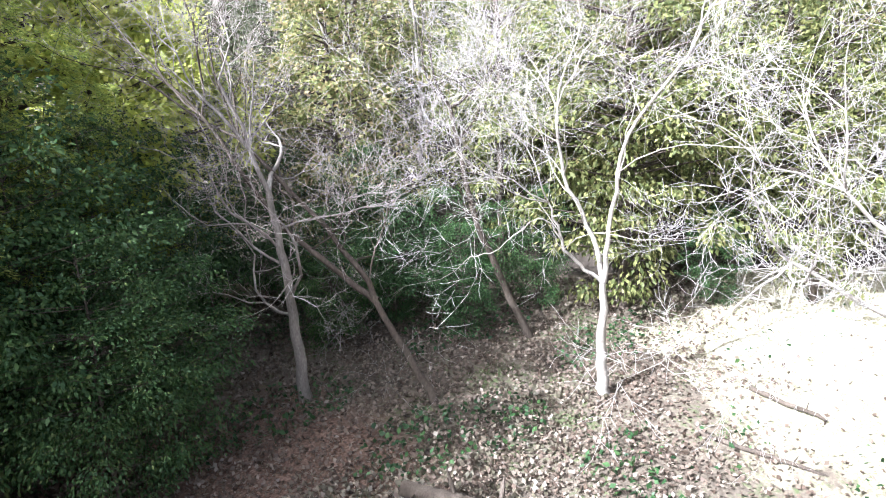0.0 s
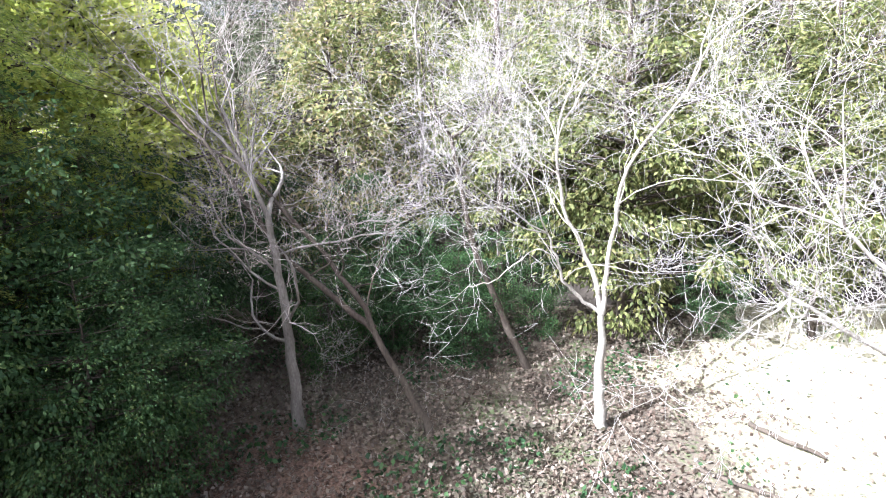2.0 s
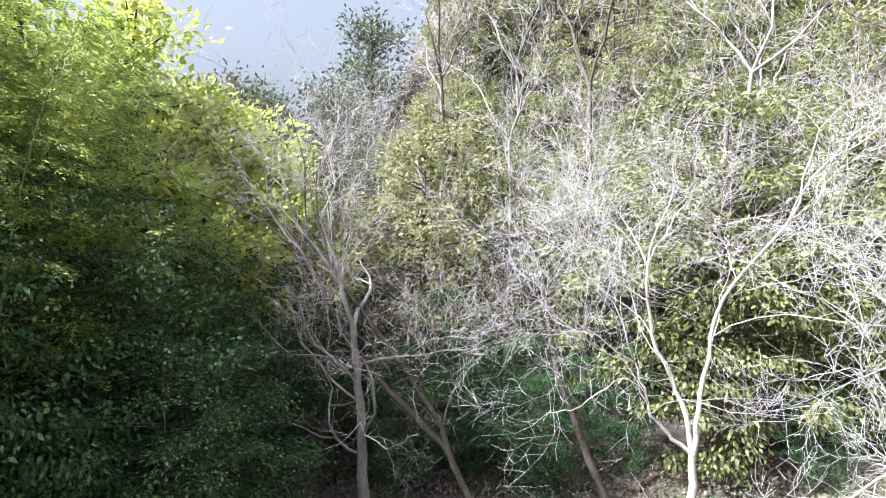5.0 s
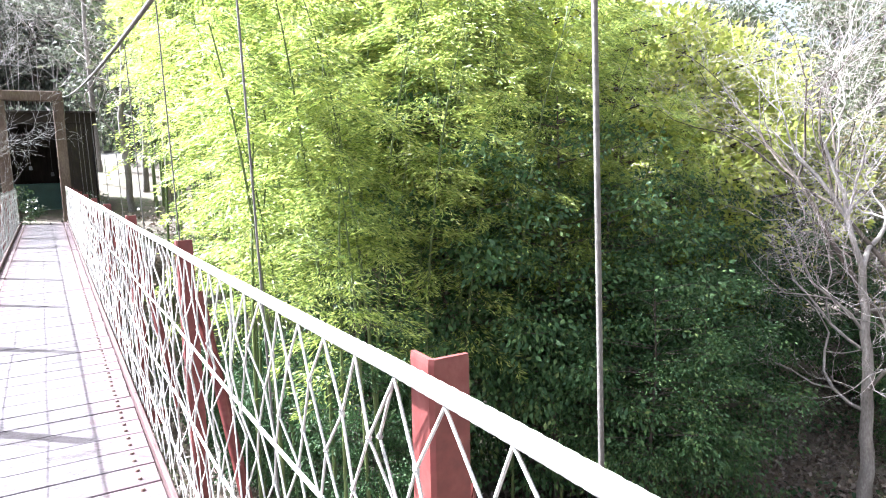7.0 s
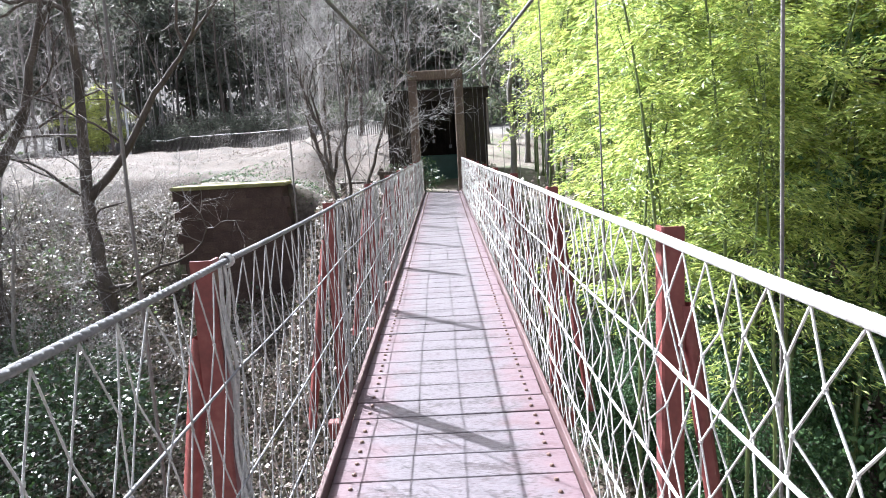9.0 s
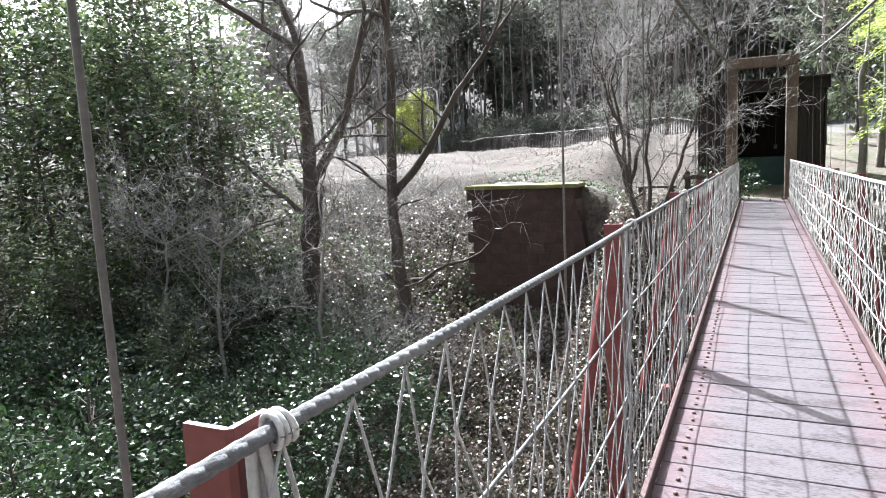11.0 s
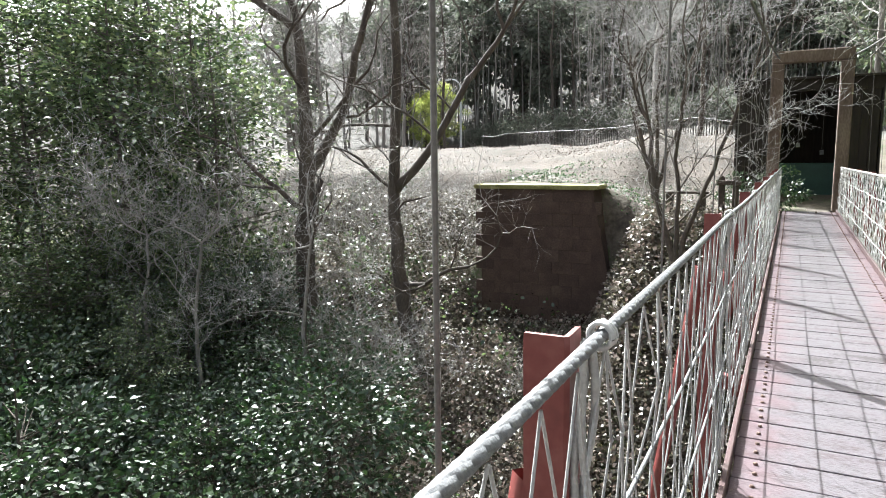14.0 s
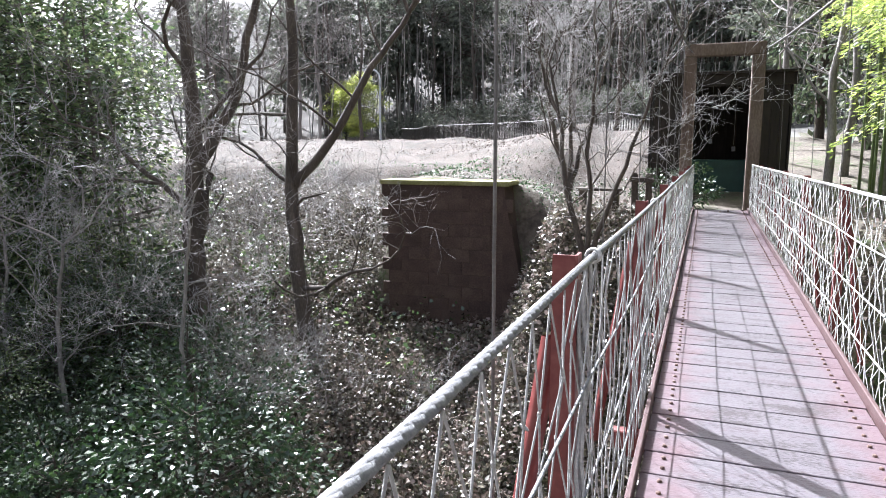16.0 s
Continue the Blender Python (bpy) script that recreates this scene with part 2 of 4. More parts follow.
M_TEAL = noisy("green_paint", [(0.3, (0.010, 0.035, 0.030)), (0.7, (0.022, 0.065, 0.055))], 4, 40, 0.5, 0.1)
M_FENCE = noisy("fence_paint", [(0.3, (0.02, 0.018, 0.016)), (0.7, (0.05, 0.042, 0.036))], 5, 40, 0.6, 0.2)

def worn_middle(m, paint):
    """Old paint left along both sides of the planks, trodden away in the middle."""
    n, l = m.node_tree.nodes, m.node_tree.links
    b = n["Principled BSDF"]
    old = b.inputs["Base Color"].links[0].from_socket
    tc, sep = n.new("ShaderNodeTexCoord"), n.new("ShaderNodeSeparateXYZ")
    l.new(tc.outputs["Object"], sep.inputs[0])
    ab = n.new("ShaderNodeMath")
    ab.operation = "ABSOLUTE"
    l.new(sep.outputs["X"], ab.inputs[0])
    geo, no = n.new("ShaderNodeNewGeometry"), n.new("ShaderNodeTexNoise")
    no.inputs["Scale"].default_value = 7.0
    no.inputs["Detail"].default_value = 6
    l.new(geo.outputs["Position"], no.inputs["Vector"])
    ma = n.new("ShaderNodeMath")
    ma.operation = "MULTIPLY_ADD"
    ma.inputs[1].default_value = 0.55
    l.new(no.outputs["Fac"], ma.inputs[0])
    l.new(ab.outputs[0], ma.inputs[2])
    mask = n.new("ShaderNodeMapRange")
    mask.inputs["From Min"].default_value, mask.inputs["From Max"].default_value = 0.52, 0.74
    mask.inputs["To Max"].default_value = 0.55
    l.new(ma.outputs[0], mask.inputs["Value"])
    mix = n.new("ShaderNodeMix")
    mix.data_type = "RGBA"
    mix.inputs["B"].default_value = (*paint, 1)
    l.new(mask.outputs[0], mix.inputs["Factor"])
    l.new(old, mix.inputs["A"])
    l.new(mix.outputs["Result"], b.inputs["Base Color"])


worn_middle(M_PLANK, (0.095, 0.046, 0.055))

# ---------- mesh helpers ----------
rng = np.random.default_rng(7)


def mesh_np(name, V, F, mat, smooth=False):
    """A mesh from an array of vertices and an array of faces, all with as many corners."""
    V, F = np.asarray(V, np.float32), np.asarray(F, np.int32)
    me = bpy.data.meshes.new(name)
    me.vertices.add(len(V))
    me.vertices.foreach_set("co", V.ravel())
    k = F.shape[1]
    me.loops.add(F.size)
    me.loops.foreach_set("vertex_index", F.ravel())
    me.polygons.add(len(F))
    me.polygons.foreach_set("loop_start", np.arange(len(F), dtype=np.int32) * k)
    me.update(calc_edges=True)
    me.validate()
    me.materials.append(mat)
    if smooth:
        me.polygons.foreach_set("use_smooth", np.ones(len(F), bool))
    return me


def tubes(P0, P1, R0, R1, k=4):
    """Separate tapered tubes from P0 to P1."""
    P0, P1 = np.asarray(P0, float), np.asarray(P1, float)
    n = len(P0)
    R0, R1 = np.broadcast_to(R0, n), np.broadcast_to(R1, n)
    d = P1 - P0
    d = d / (np.linalg.norm(d, axis=1, keepdims=True) + 1e-9)
    ref = np.where(np.abs(d[:, 2:3]) > 0.9, [[1.0, 0, 0]], [[0, 0, 1.0]])
    u = np.cross(d, ref)
    u /= np.linalg.norm(u, axis=1, keepdims=True) + 1e-9
    v = np.cross(d, u)
    a = np.arange(k) * 2 * np.pi / k
    ring = u[:, None] * np.cos(a)[None, :, None] + v[:, None] * np.sin(a)[None, :, None]
    V = np.concatenate([P0[:, None] + ring * R0[:, None, None], P1[:, None] + ring * R1[:, None, None]], 1).reshape(-1, 3)
    i = np.arange(k)
    j = (i + 1) % k
    F = np.stack([i, j, j + k, i + k], 1)[None] + (np.arange(n) * 2 * k)[:, None, None]
    return V, F.reshape(-1, 4)


def pipe(points, radii, k=8):
    """One tapered tube along a line of points."""
    P = np.asarray(points, float)
    n = len(P)
    R = np.broadcast_to(radii, n)
    T = np.gradient(P, axis=0)
    T /= np.linalg.norm(T, axis=1, keepdims=True) + 1e-9
    ref = np.array([1.0, 0.13, 0]) if abs(T[0][2]) > 0.8 else np.array([0, 0.05, 1.0])
    u = np.cross(T, ref)
    u /= np.linalg.norm(u, axis=1, keepdims=True) + 1e-9
    v = np.cross(T, u)
    a = np.arange(k) * 2 * np.pi / k
    V = (P[:, None] + (u[:, None] * np.cos(a)[None, :, None] + v[:, None] * np.sin(a)[None, :, None]) * R[:, None, None]).reshape(-1, 3)
    i = np.arange(k)
    j = (i + 1) % k
    F = (np.stack([i, j, j + k, i + k], 1)[None] + (np.arange(n - 1) * k)[:, None, None]).reshape(-1, 4)
    return V, F


def merged(parts):
    V, F, o = [], [], 0
    for v, f in parts:
        V.append(v)
        F.append(f + o)
        o += len(v)
    return np.concatenate(V), np.concatenate(F)


def unit(a):
    return a / (np.linalg.norm(a, axis=-1, keepdims=True) + 1e-9)


def leaves(P, D, L, W, fold=0.15, lie=0.4):
    """Folded leaf blades at P pointing along D."""
    n = len(P)
    D = unit(D)
    D = unit(D * np.array([1, 1, 1 / (0.7 + 0.75 * lie)]))
    r = unit(rng.normal(size=(n, 3)) + np.array([0, 0, lie]))
    s = unit(np.cross(D, r))
    up = np.cross(s, D)
    L, W = np.broadcast_to(L, n)[:, None], np.broadcast_to(W, n)[:, None]
    mid = P + D * L * 0.45
    V = np.stack([P, mid + s * W * 0.5 + up * W * fold, P + D * L - up * L * 0.12, mid - s * W * 0.5 + up * W * fold], 1).reshape(-1, 3)
    F = np.arange(4 * n).reshape(n, 4)
    return V, F


def box_bm(sx, sy, sz, bevel=0.0, seg=1):
    bm = bmesh.new()
    bmesh.ops.create_cube(bm, size=1)
    bmesh.ops.scale(bm, vec=(sx, sy, sz), verts=bm.verts)
    if bevel:
        bmesh.ops.bevel(bm, geom=bm.edges[:], offset=bevel, segments=seg, affect="EDGES")
    return bm


def bm_mesh(name, bm, mat):
    me = bpy.data.meshes.new(name)
    bm.to_mesh(me)
    bm.free()
    me.materials.append(mat)
    return me


def put(name, me, parent=None, label="", m=None):
    ob = new(name, me)
    if parent:
        ob.parent = parent
    if m is not None:
        ob.matrix_basis = m
    if label:
        ob["label"] = label
    return ob


def part(name, bm, mat, parent, label="", m=None):
    return put(name, bm_mesh(name, bm, mat), parent, label, m)


def ss(a, b, x):
    t = np.clip((np.asarray(x, float) - a) / (b - a), 0, 1)
    return t * t * (3 - 2 * t)


# ---------- ground ----------
def ground_z(x, y):
    """Height of the ground: a valley under the bridge, banks at both ends, hills around."""
    x, y = np.asarray(x, float), np.asarray(y, float)
    left = ss(-3.2, -4.6, x)
    far_near = -4.8 + 4.75 * ss(13.0, 20.0, y)
    wall_zone = ss(-8.0, -7.2, x)
    far_left = (-4.8 + 1.7 * ss(14, 19.2, y) + 3.6 * ss(19.2, 19.9, y)) * wall_zone + (-4.8 + 5.3 * np.clip((y - 15.5) / 8.0, 0, 1)) * (1 - wall_zone)
    z = far_near * (1 - left) + far_left * left
    upper = ss(-2.4, -8.5, x)
    z += upper * (1.05 * ss(20, 31, y) + 1.3 * ss(1, 15, y + 0.769 * x - 31.5))
    z += (1 - upper) * (0.1 * ss(20, 24, y) + 1.45 * ss(22, 33, y) + 1.0 * ss(35, 50, y))
    z += 0.9 * ss(20.6, 26.0, y) * ss(-1.0, -1.9, x) * ss(-8.5, -2.4, x) * ss(34, 27, y)
    # far wooded hill
    z += 22 * ss(58, 120, y - 0.25 * x) * (1 - ss(10, 60, x))
    # right-hand hill and valley running away to the front right
    az = np.degrees(np.arctan2(x, y + 0.6))
    r = np.hypot(x, y)
    z += ss(58, 72, az) * (26 * ss(15, 60, r)) * ss(200, 140, np.abs(az))
    z += ss(30, 45, az) * ss(66, 54, az) * 10 * ss(40, 110, r)
    # near bank behind the walker
    z += 4.7 * ss(-7.5, -12, y) * ss(6, 3, x) * ss(-10, -4, x)
    z += 6 * ss(-14, -40, y)
    # left-hand valley side
    z += 7 * ss(-16, -45, x) * ss(30, 10, y)
    return z


def bumps(x, y):
    x, y = np.asarray(x, float), np.asarray(y, float)
    s = np.sin
    return 0.10 * s(0.9 * x + 1.3 * s(0.5 * y)) * s(0.8 * y + s(0.7 * x)) + 0.05 * s(2.3 * x + 1.1 * y) * s(2.7 * y - 0.6 * x) + 0.02 * s(6.1 * x + 2) * s(5.3 * y)


def land(x, y):
    flat = ss(18.5, 19.8, y) * ss(26, 23, y) * ss(2.4, 1.4, np.abs(x))
    return ground_z(x, y) + bumps(x, y) * (1 - flat)


gx = np.concatenate([np.linspace(-1500, -70, 14)[:-1], np.linspace(-70, -26, 34)[:-1], np.linspace(-26, 26, 160), np.linspace(26, 70, 34)[1:], np.linspace(70, 1500, 14)[1:]])
gy = np.concatenate([np.linspace(-1500, -60, 12)[:-1], np.linspace(-60, -14, 30)[:-1], np.linspace(-14, 36, 160), np.linspace(36, 125, 60)[1:], np.linspace(125, 1500, 14)[1:]])
GX, GY = np.meshgrid(gx, gy)
GV = np.stack([GX, GY, land(GX, GY)], -1).reshape(-1, 3)
ni, nj = len(gx), len(gy)
ii, jj = np.meshgrid(np.arange(ni - 1), np.arange(nj - 1))
q = (jj * ni + ii).ravel()
GF = np.stack([q, q + 1, q + 1 + ni, q + ni], 1)
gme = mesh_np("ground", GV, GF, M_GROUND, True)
gme.materials.append(M_DRYGRASS)
gme.materials.append(M_ROAD)
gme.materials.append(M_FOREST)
cx, cy = GV[GF, 0].mean(1), GV[GF, 1].mean(1)
wob = 1.2 * np.sin(cx * 0.7) + 0.8 * np.sin(cy * 0.9 + cx * 0.3)
slot = np.zeros(len(GF), np.int32)
slot[(cx < -1.2) & (cy > 20.6 + 0.3 * wob) & (cy < 58)] = 1
slot[(cx > -26) & (cx < 6) & (cy - 0.9 * np.abs(cx + 2) > 36) & (cy < 46 + 0.9 * np.abs(cx + 2)) & (cy < 62)] = 2
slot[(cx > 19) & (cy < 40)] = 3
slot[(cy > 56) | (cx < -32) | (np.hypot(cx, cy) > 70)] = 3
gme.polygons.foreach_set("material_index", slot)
tagged(new("ground", gme), "brown woodland ground with dry leaves and patches of dry grass", "ground", kind="structure")

# ---------- suspension footbridge ----------
bridge = tagged(new("suspension_footbridge"), "narrow suspension footbridge with pink-brown planks and white rope netting", "footbridge")
Y0, Y1 = -12.0, 20.0
PITCH = 0.224
POSTS = [0.33 + 2.0 * k for k in range(-6, 10)]


def rail_z(y):
    return float(np.interp(y, (0, 2, 4, 6, 8, 20), (1.185, 1.15, 1.125, 1.11, 1.08, 0.95)))


bridge_curb = box_bm(0.024, 4.0, 0.075, 0.004)
curb_me = bm_mesh("curb", bridge_curb, M_CURB)
for s in (-1, 1):
    for k in range(8):
        put("curb", curb_me, bridge, "", pose(s * 0.534, Y0 + 2 + 4 * k, 0.018, 0, 0, 0))
        put("stringer", bm_mesh("stringer", box_bm(0.32, 3.996, 0.14, 0.006), M_RED), bridge, "", pose(s * 0.36, Y0 + 2 + 4 * k, -0.115))

for k in range(8):
    put("stringer", bm_mesh("stringer", box_bm(0.39, 3.996, 0.14, 0.006), M_RED), bridge, "", pose(0, Y0 + 2 + 4 * k, -0.115))

beam_me = bm_mesh("cross_beam", box_bm(1.46, 0.075, 0.10, 0.006), M_RED)


def post_mesh(s):
    """A steel angle: one leg across the walkway, the other along it on the inner side."""
    prof = [(0.030, -0.024), (0.030, -0.017), (-0.023, -0.017), (-0.023, 0.032), (-0.030, 0.032), (-0.030, -0.018), (-0.024, -0.024)]
    prof = [(x * s, y) for x, y in prof]
    bm = bmesh.new()
    n = len(prof)
    rings = []
    for z, grow in ((-0.20, 0.0), (1.187, 0.0), (1.195, 0.0015)):
        rings.append([bm.verts.new((x * (1 - grow * 20), y, z)) for x, y in prof])
    for lo, hi in zip(rings, rings[1:]):
        for k in range(n):
            bm.faces.new((lo[k], lo[(k + 1) % n], hi[(k + 1) % n], hi[k]))
    bm.faces.new(rings[-1])
    bm.faces.new(rings[0][::-1])
    bmesh.ops.recalc_face_normals(bm, faces=bm.faces[:])
    return bm


post_me = {s: bm_mesh("rail_post", post_mesh(s), M_RED) for s in (-1, 1)}
bv, bf = pipe([(0, 0, 0.98), (0.17, 0, -0.14)], [0.026, 0.026], 4)
brace_me = mesh_np("brace", bv, bf, M_RED)
tq = np.linspace(0, 1, 26)
strands = []
for k in range(3):
    ph = 2.1 * k
    strands.append(pipe(np.stack([0.008 * np.cos(9 * tq + ph) + 0.006 * np.sin(23 * tq + k), 0.008 * np.sin(9 * tq + ph) + 0.010 * np.sin(5 * tq), 1.19 - 1.16 * tq], 1), 0.0058, 6))
sv, sf = merged(strands)
tie_me = mesh_np("tie_rope", sv, sf, M_NET, True)


def cable_z(y):
    return 2.45 + 0.85 * (y / 20.3) ** 2


for y in POSTS:
    put("cross_beam", beam_me, bridge, "", pose(0, y, -0.235))
    for s in (-1, 1):
        dz = rail_z(y) - (1.205 if s < 0 else 1.18)
        tilt = random.uniform(-1.2, 1.2)
        put("rail_post", post_me[s], bridge, "red-painted steel angle post", pose(s * 0.625, y, dz, tilt, 0, 0))
        put("brace", brace_me, bridge, "", pose(s * 0.66, y, dz, 0, 0, 0 if s > 0 else 180))
        if s < 0:
            put("tie_rope", tie_me, bridge, "grey-white ropes lashed down the post", pose(s * 0.578, y - 0.012, dz, tilt, 0, 0))
        hv, hf = pipe([(s * (0.82 if s < 0 else 0.935), y + (0.03 if s < 0 else -0.035), -0.26), (s * (0.82 if s < 0 else 0.88), y + (0.03 if s < 0 else -0.01), cable_z(y))], [0.005, 0.005] if y < 7 else [0.004, 0.004], 6)
        put("hanger_rod", mesh_np("hanger_rod", hv, hf, M_CABLE, True), bridge)
for s in (-1, 1):
    ys = np.linspace(Y0, 20.3, 60)
    pts = np.stack([np.interp(ys, [0, 20.3], [s * (0.82 if s < 0 else 0.88), s * 0.72]), ys, cable_z(ys)], 1)
    pts = np.concatenate([pts, [[s * 0.72, 21.5, 2.7], [s * 0.75, 25.2, 0.15]]])
    cv, cf = pipe(pts, 0.017, 8)
    put("main_cable", mesh_np("main_cable", cv, cf, M_CABLE, True), bridge, "dark steel main cable")


def twisted(points, radius, strand, turns_per_m, mat, name, parent, label):
    """A rope of three strands laid round one another."""
    P = np.asarray(points, float)
    seg = np.linalg.norm(np.diff(P, axis=0), axis=1)
    d = np.concatenate([[0], np.cumsum(seg)])
    q = np.arange(0, d[-1], 0.0125)
    P = np.stack([np.interp(q, d, P[:, i]) for i in range(3)], 1)
    T = unit(np.gradient(P, axis=0))
    u = unit(np.cross(T, [0, 0, 1.0]))
    v = np.cross(T, u)
    out = []
    for k in range(3):
        ph = q * turns_per_m * 2 * np.pi + k * 2 * np.pi / 3
        out.append(pipe(P + (u * np.cos(ph)[:, None] + v * np.sin(ph)[:, None]) * radius, strand, 5))
    V, F = merged(out)
    return put(name, mesh_np(name, V, F, mat, True), parent, label)


def rail_line(s, h, droop, x):
    out = []
    for a, b in zip(POSTS, POSTS[1:]):
        for t in np.linspace(0, 1, 9)[:-1]:
            y = a + (b - a) * t
            out.append((s * x, y, (rail_z(y) - (0.015 if s < 0 else 0)) * h - droop * 4 * t * (1 - t)))
    out.append((s * x, 20.0, rail_z(20) * h))
    return out


lash = []
for k in range(3):
    a = np.linspace(0, 2 * np.pi, 13)
    lash.append(pipe(np.stack([0.0165 * np.cos(a), 0.0165 * np.sin(a), 0.0075 * k + 0.003 * np.sin(a + k)], 1), 0.0036, 5))
lv_, lf_ = merged(lash)
lash_me = mesh_np("rope_lashing", lv_, lf_, M_ROPE, True)
for y in POSTS:
    if -3 < y < 15:
        put("rope_lashing", lash_me, bridge, "", pose(-0.565, y + 0.01, rail_z(y) - 0.015, 90 + random.uniform(-8, 8), random.uniform(-8, 8), random.uniform(-8, 8)))
for s in (-1, 1):
    mat = M_GREYROPE if s < 0 else M_ROPE
    twisted(rail_line(s, 1.0, 0.004, 0.565), 0.0020 if s < 0 else 0.0014, 0.0074 if s < 0 else 0.0115, 13, mat, "handrail_rope", bridge, "thick grey twisted handrail rope" if s < 0 else "thick white handrail rope")
    for h, x in ((0.735, 0.56), (0.46, 0.56), (0.21, 0.56)):
        pv_, pf_ = pipe(rail_line(s, h, 0.015, x), 0.0040 if s < 0 else 0.0052, 6)
        put("side_rope", mesh_np("side_rope", pv_, pf_, mat, True), bridge)


def net(s, ya, yb, seed):
    """Diamond rope netting of one bay, with slack and knots."""
    r = np.random.default_rng(seed)
    cols, rows = (16, 7) if s < 0 else (15, 11)
    w = (yb - ya) / cols
    node = {}
    for i in range(cols + 1):
        for j in range(rows + 1):
            y = ya + (i + 0.5 * (j % 2)) * w
            jit = 0 if j in (0, rows) else 1
            top = rail_z(y) - (0.027 if s < 0 else 0.012)
            z = top - (top - 0.02) * j / rows
            node[i, j] = (s * (0.56 + 0.008 * r.normal() * jit), min(y + 0.010 * r.normal() * jit, yb + 0.07), z + 0.010 * r.normal() * jit)
    a, b = [], []
    for j in range(rows):
        for i in range(cols + 1):
            k = i if j % 2 == 0 else i + 1
            for o in ((k - 1, j + 1), (k, j + 1)):
                if o in node:
                    a.append(node[i, j])
                    b.append(node[o])
    a, b = np.array(a), np.array(b)
    w_ = 0.0020 if s < 0 else 0.0025
    strands_ = tubes(a, b, w_, w_, 5 if ya < 8 else 3)
    if ya > 9:
        return strands_
    knots = np.array([p for (i, j), p in node.items() if 0 < j < rows])
    d = r.normal(size=knots.shape) * 0.3 + np.array([0, 0, 1.0])
    d = unit(d) * 0.008
    lower, upper = tubes(knots - d, knots, w_ * 0.8, w_ * 2.1, 6), tubes(knots, knots + d, w_ * 2.1, w_ * 0.8, 6)
    return merged([strands_, lower, upper])


for s in (-1, 1):
    for k, (a, b) in enumerate(zip(POSTS, POSTS[1:] + [20.0])):
        if a > -5:
            nv, nf = net(s, a, b, 100 + k + (50 if s > 0 else 0))
            put("net_panel", mesh_np("net_panel", nv, nf, M_NET if s < 0 else M_ROPE, True), bridge)

# ---------- far portal, shelter, retaining wall ----------
tower = tagged(new("bridge_portal"), "brown weathered concrete portal carrying the bridge cables", "portal")
tower.location = (-0.08, 20.35, 0)
for x in (-0.66, 0.66):
    part("portal_post", box_bm(0.25, 0.30, 3.4, 0.02), M_CONCRETE, tower, "", pose(x, 0, 1.48))
part("lintel", box_bm(1.57, 0.28, 0.26, 0.02), M_CONCRETE, tower, "", pose(0, 0, 3.06 + 0.255))
for x in (-0.66, 0.66):
    part("cable_saddle", box_bm(0.12, 0.34, 0.07, 0.02, 2), M_CABLE, tower, "", pose(x, 0, 3.48))
for k in range(11):
    part("hanging_fringe", box_bm(0.035, 0.02, 0.07 + 0.05 * random.random(), 0.005), M_TIMBER, tower, "", pose(-0.47 + 0.094 * k, 0, 3.13))

hut = tagged(new("dark_shelter"), "dark timber shelter with an open front behind the portal", "shelter")
hut.location = (-0.1, 24.4, 0.0)
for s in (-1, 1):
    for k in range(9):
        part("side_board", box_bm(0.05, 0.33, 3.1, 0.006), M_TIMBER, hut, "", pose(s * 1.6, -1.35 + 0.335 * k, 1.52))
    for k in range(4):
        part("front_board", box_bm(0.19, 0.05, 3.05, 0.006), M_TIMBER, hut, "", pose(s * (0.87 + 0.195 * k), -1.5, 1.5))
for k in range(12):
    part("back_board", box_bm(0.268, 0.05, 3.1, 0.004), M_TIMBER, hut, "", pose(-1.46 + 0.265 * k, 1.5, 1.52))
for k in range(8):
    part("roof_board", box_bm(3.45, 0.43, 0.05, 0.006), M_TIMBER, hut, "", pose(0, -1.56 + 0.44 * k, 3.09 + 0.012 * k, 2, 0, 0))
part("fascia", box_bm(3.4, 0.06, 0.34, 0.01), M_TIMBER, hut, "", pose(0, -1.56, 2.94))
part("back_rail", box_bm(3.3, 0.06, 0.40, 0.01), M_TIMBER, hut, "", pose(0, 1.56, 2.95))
part("counter", box_bm(1.7, 0.12, 0.95, 0.02), M_TEAL, hut, "dark green painted counter", pose(0, -0.6, 0.50))
for x, z in ((-0.15, 1.45), (0.42, 1.25)):
    part("notice", box_bm(0.09, 0.015, 0.12, 0.004), M_GREYROPE, hut, "small pale notice", pose(x, -0.4, z, 0, random.uniform(-6, 6), 0))
    part("hanging_cord", box_bm(0.012, 0.012, 3.05 - z - 0.09), M_CABLE, hut, "", pose(x, -0.4, (3.05 + z + 0.09) / 2))

wall = tagged(new("retaining_wall"), "dark stone retaining wall with a mossy pale cap above the leafy hollow", "wall")
wall.location = (-5.95, 19.55, 0)
core = box_bm(2.9, 0.7, 3.6)
part("wall_core", core, M_STONE, wall, "", pose(0, 0.06, -1.35))
part("cap_stone", box_bm(3.2, 0.95, 0.10, 0.025, 2), M_CAP, wall, "pale mossy capping slab", pose(0, 0, 0.50))
blk = bm_mesh("wall_block", box_bm(0.508, 0.12, 0.293, 0.005), M_STONE)
for row in range(12):
    for col in range(6):
        x = -1.25 + 0.51 * col + (0.12 if row % 2 else -0.06)
        put("wall_block", blk, wall, "", pose(x, -0.33 + random.uniform(-0.006, 0.006), 0.30 - 0.295 * row, random.uniform(-0.5, 0.5), 0, random.uniform(-0.5, 0.5)))
bm = bmesh.new()
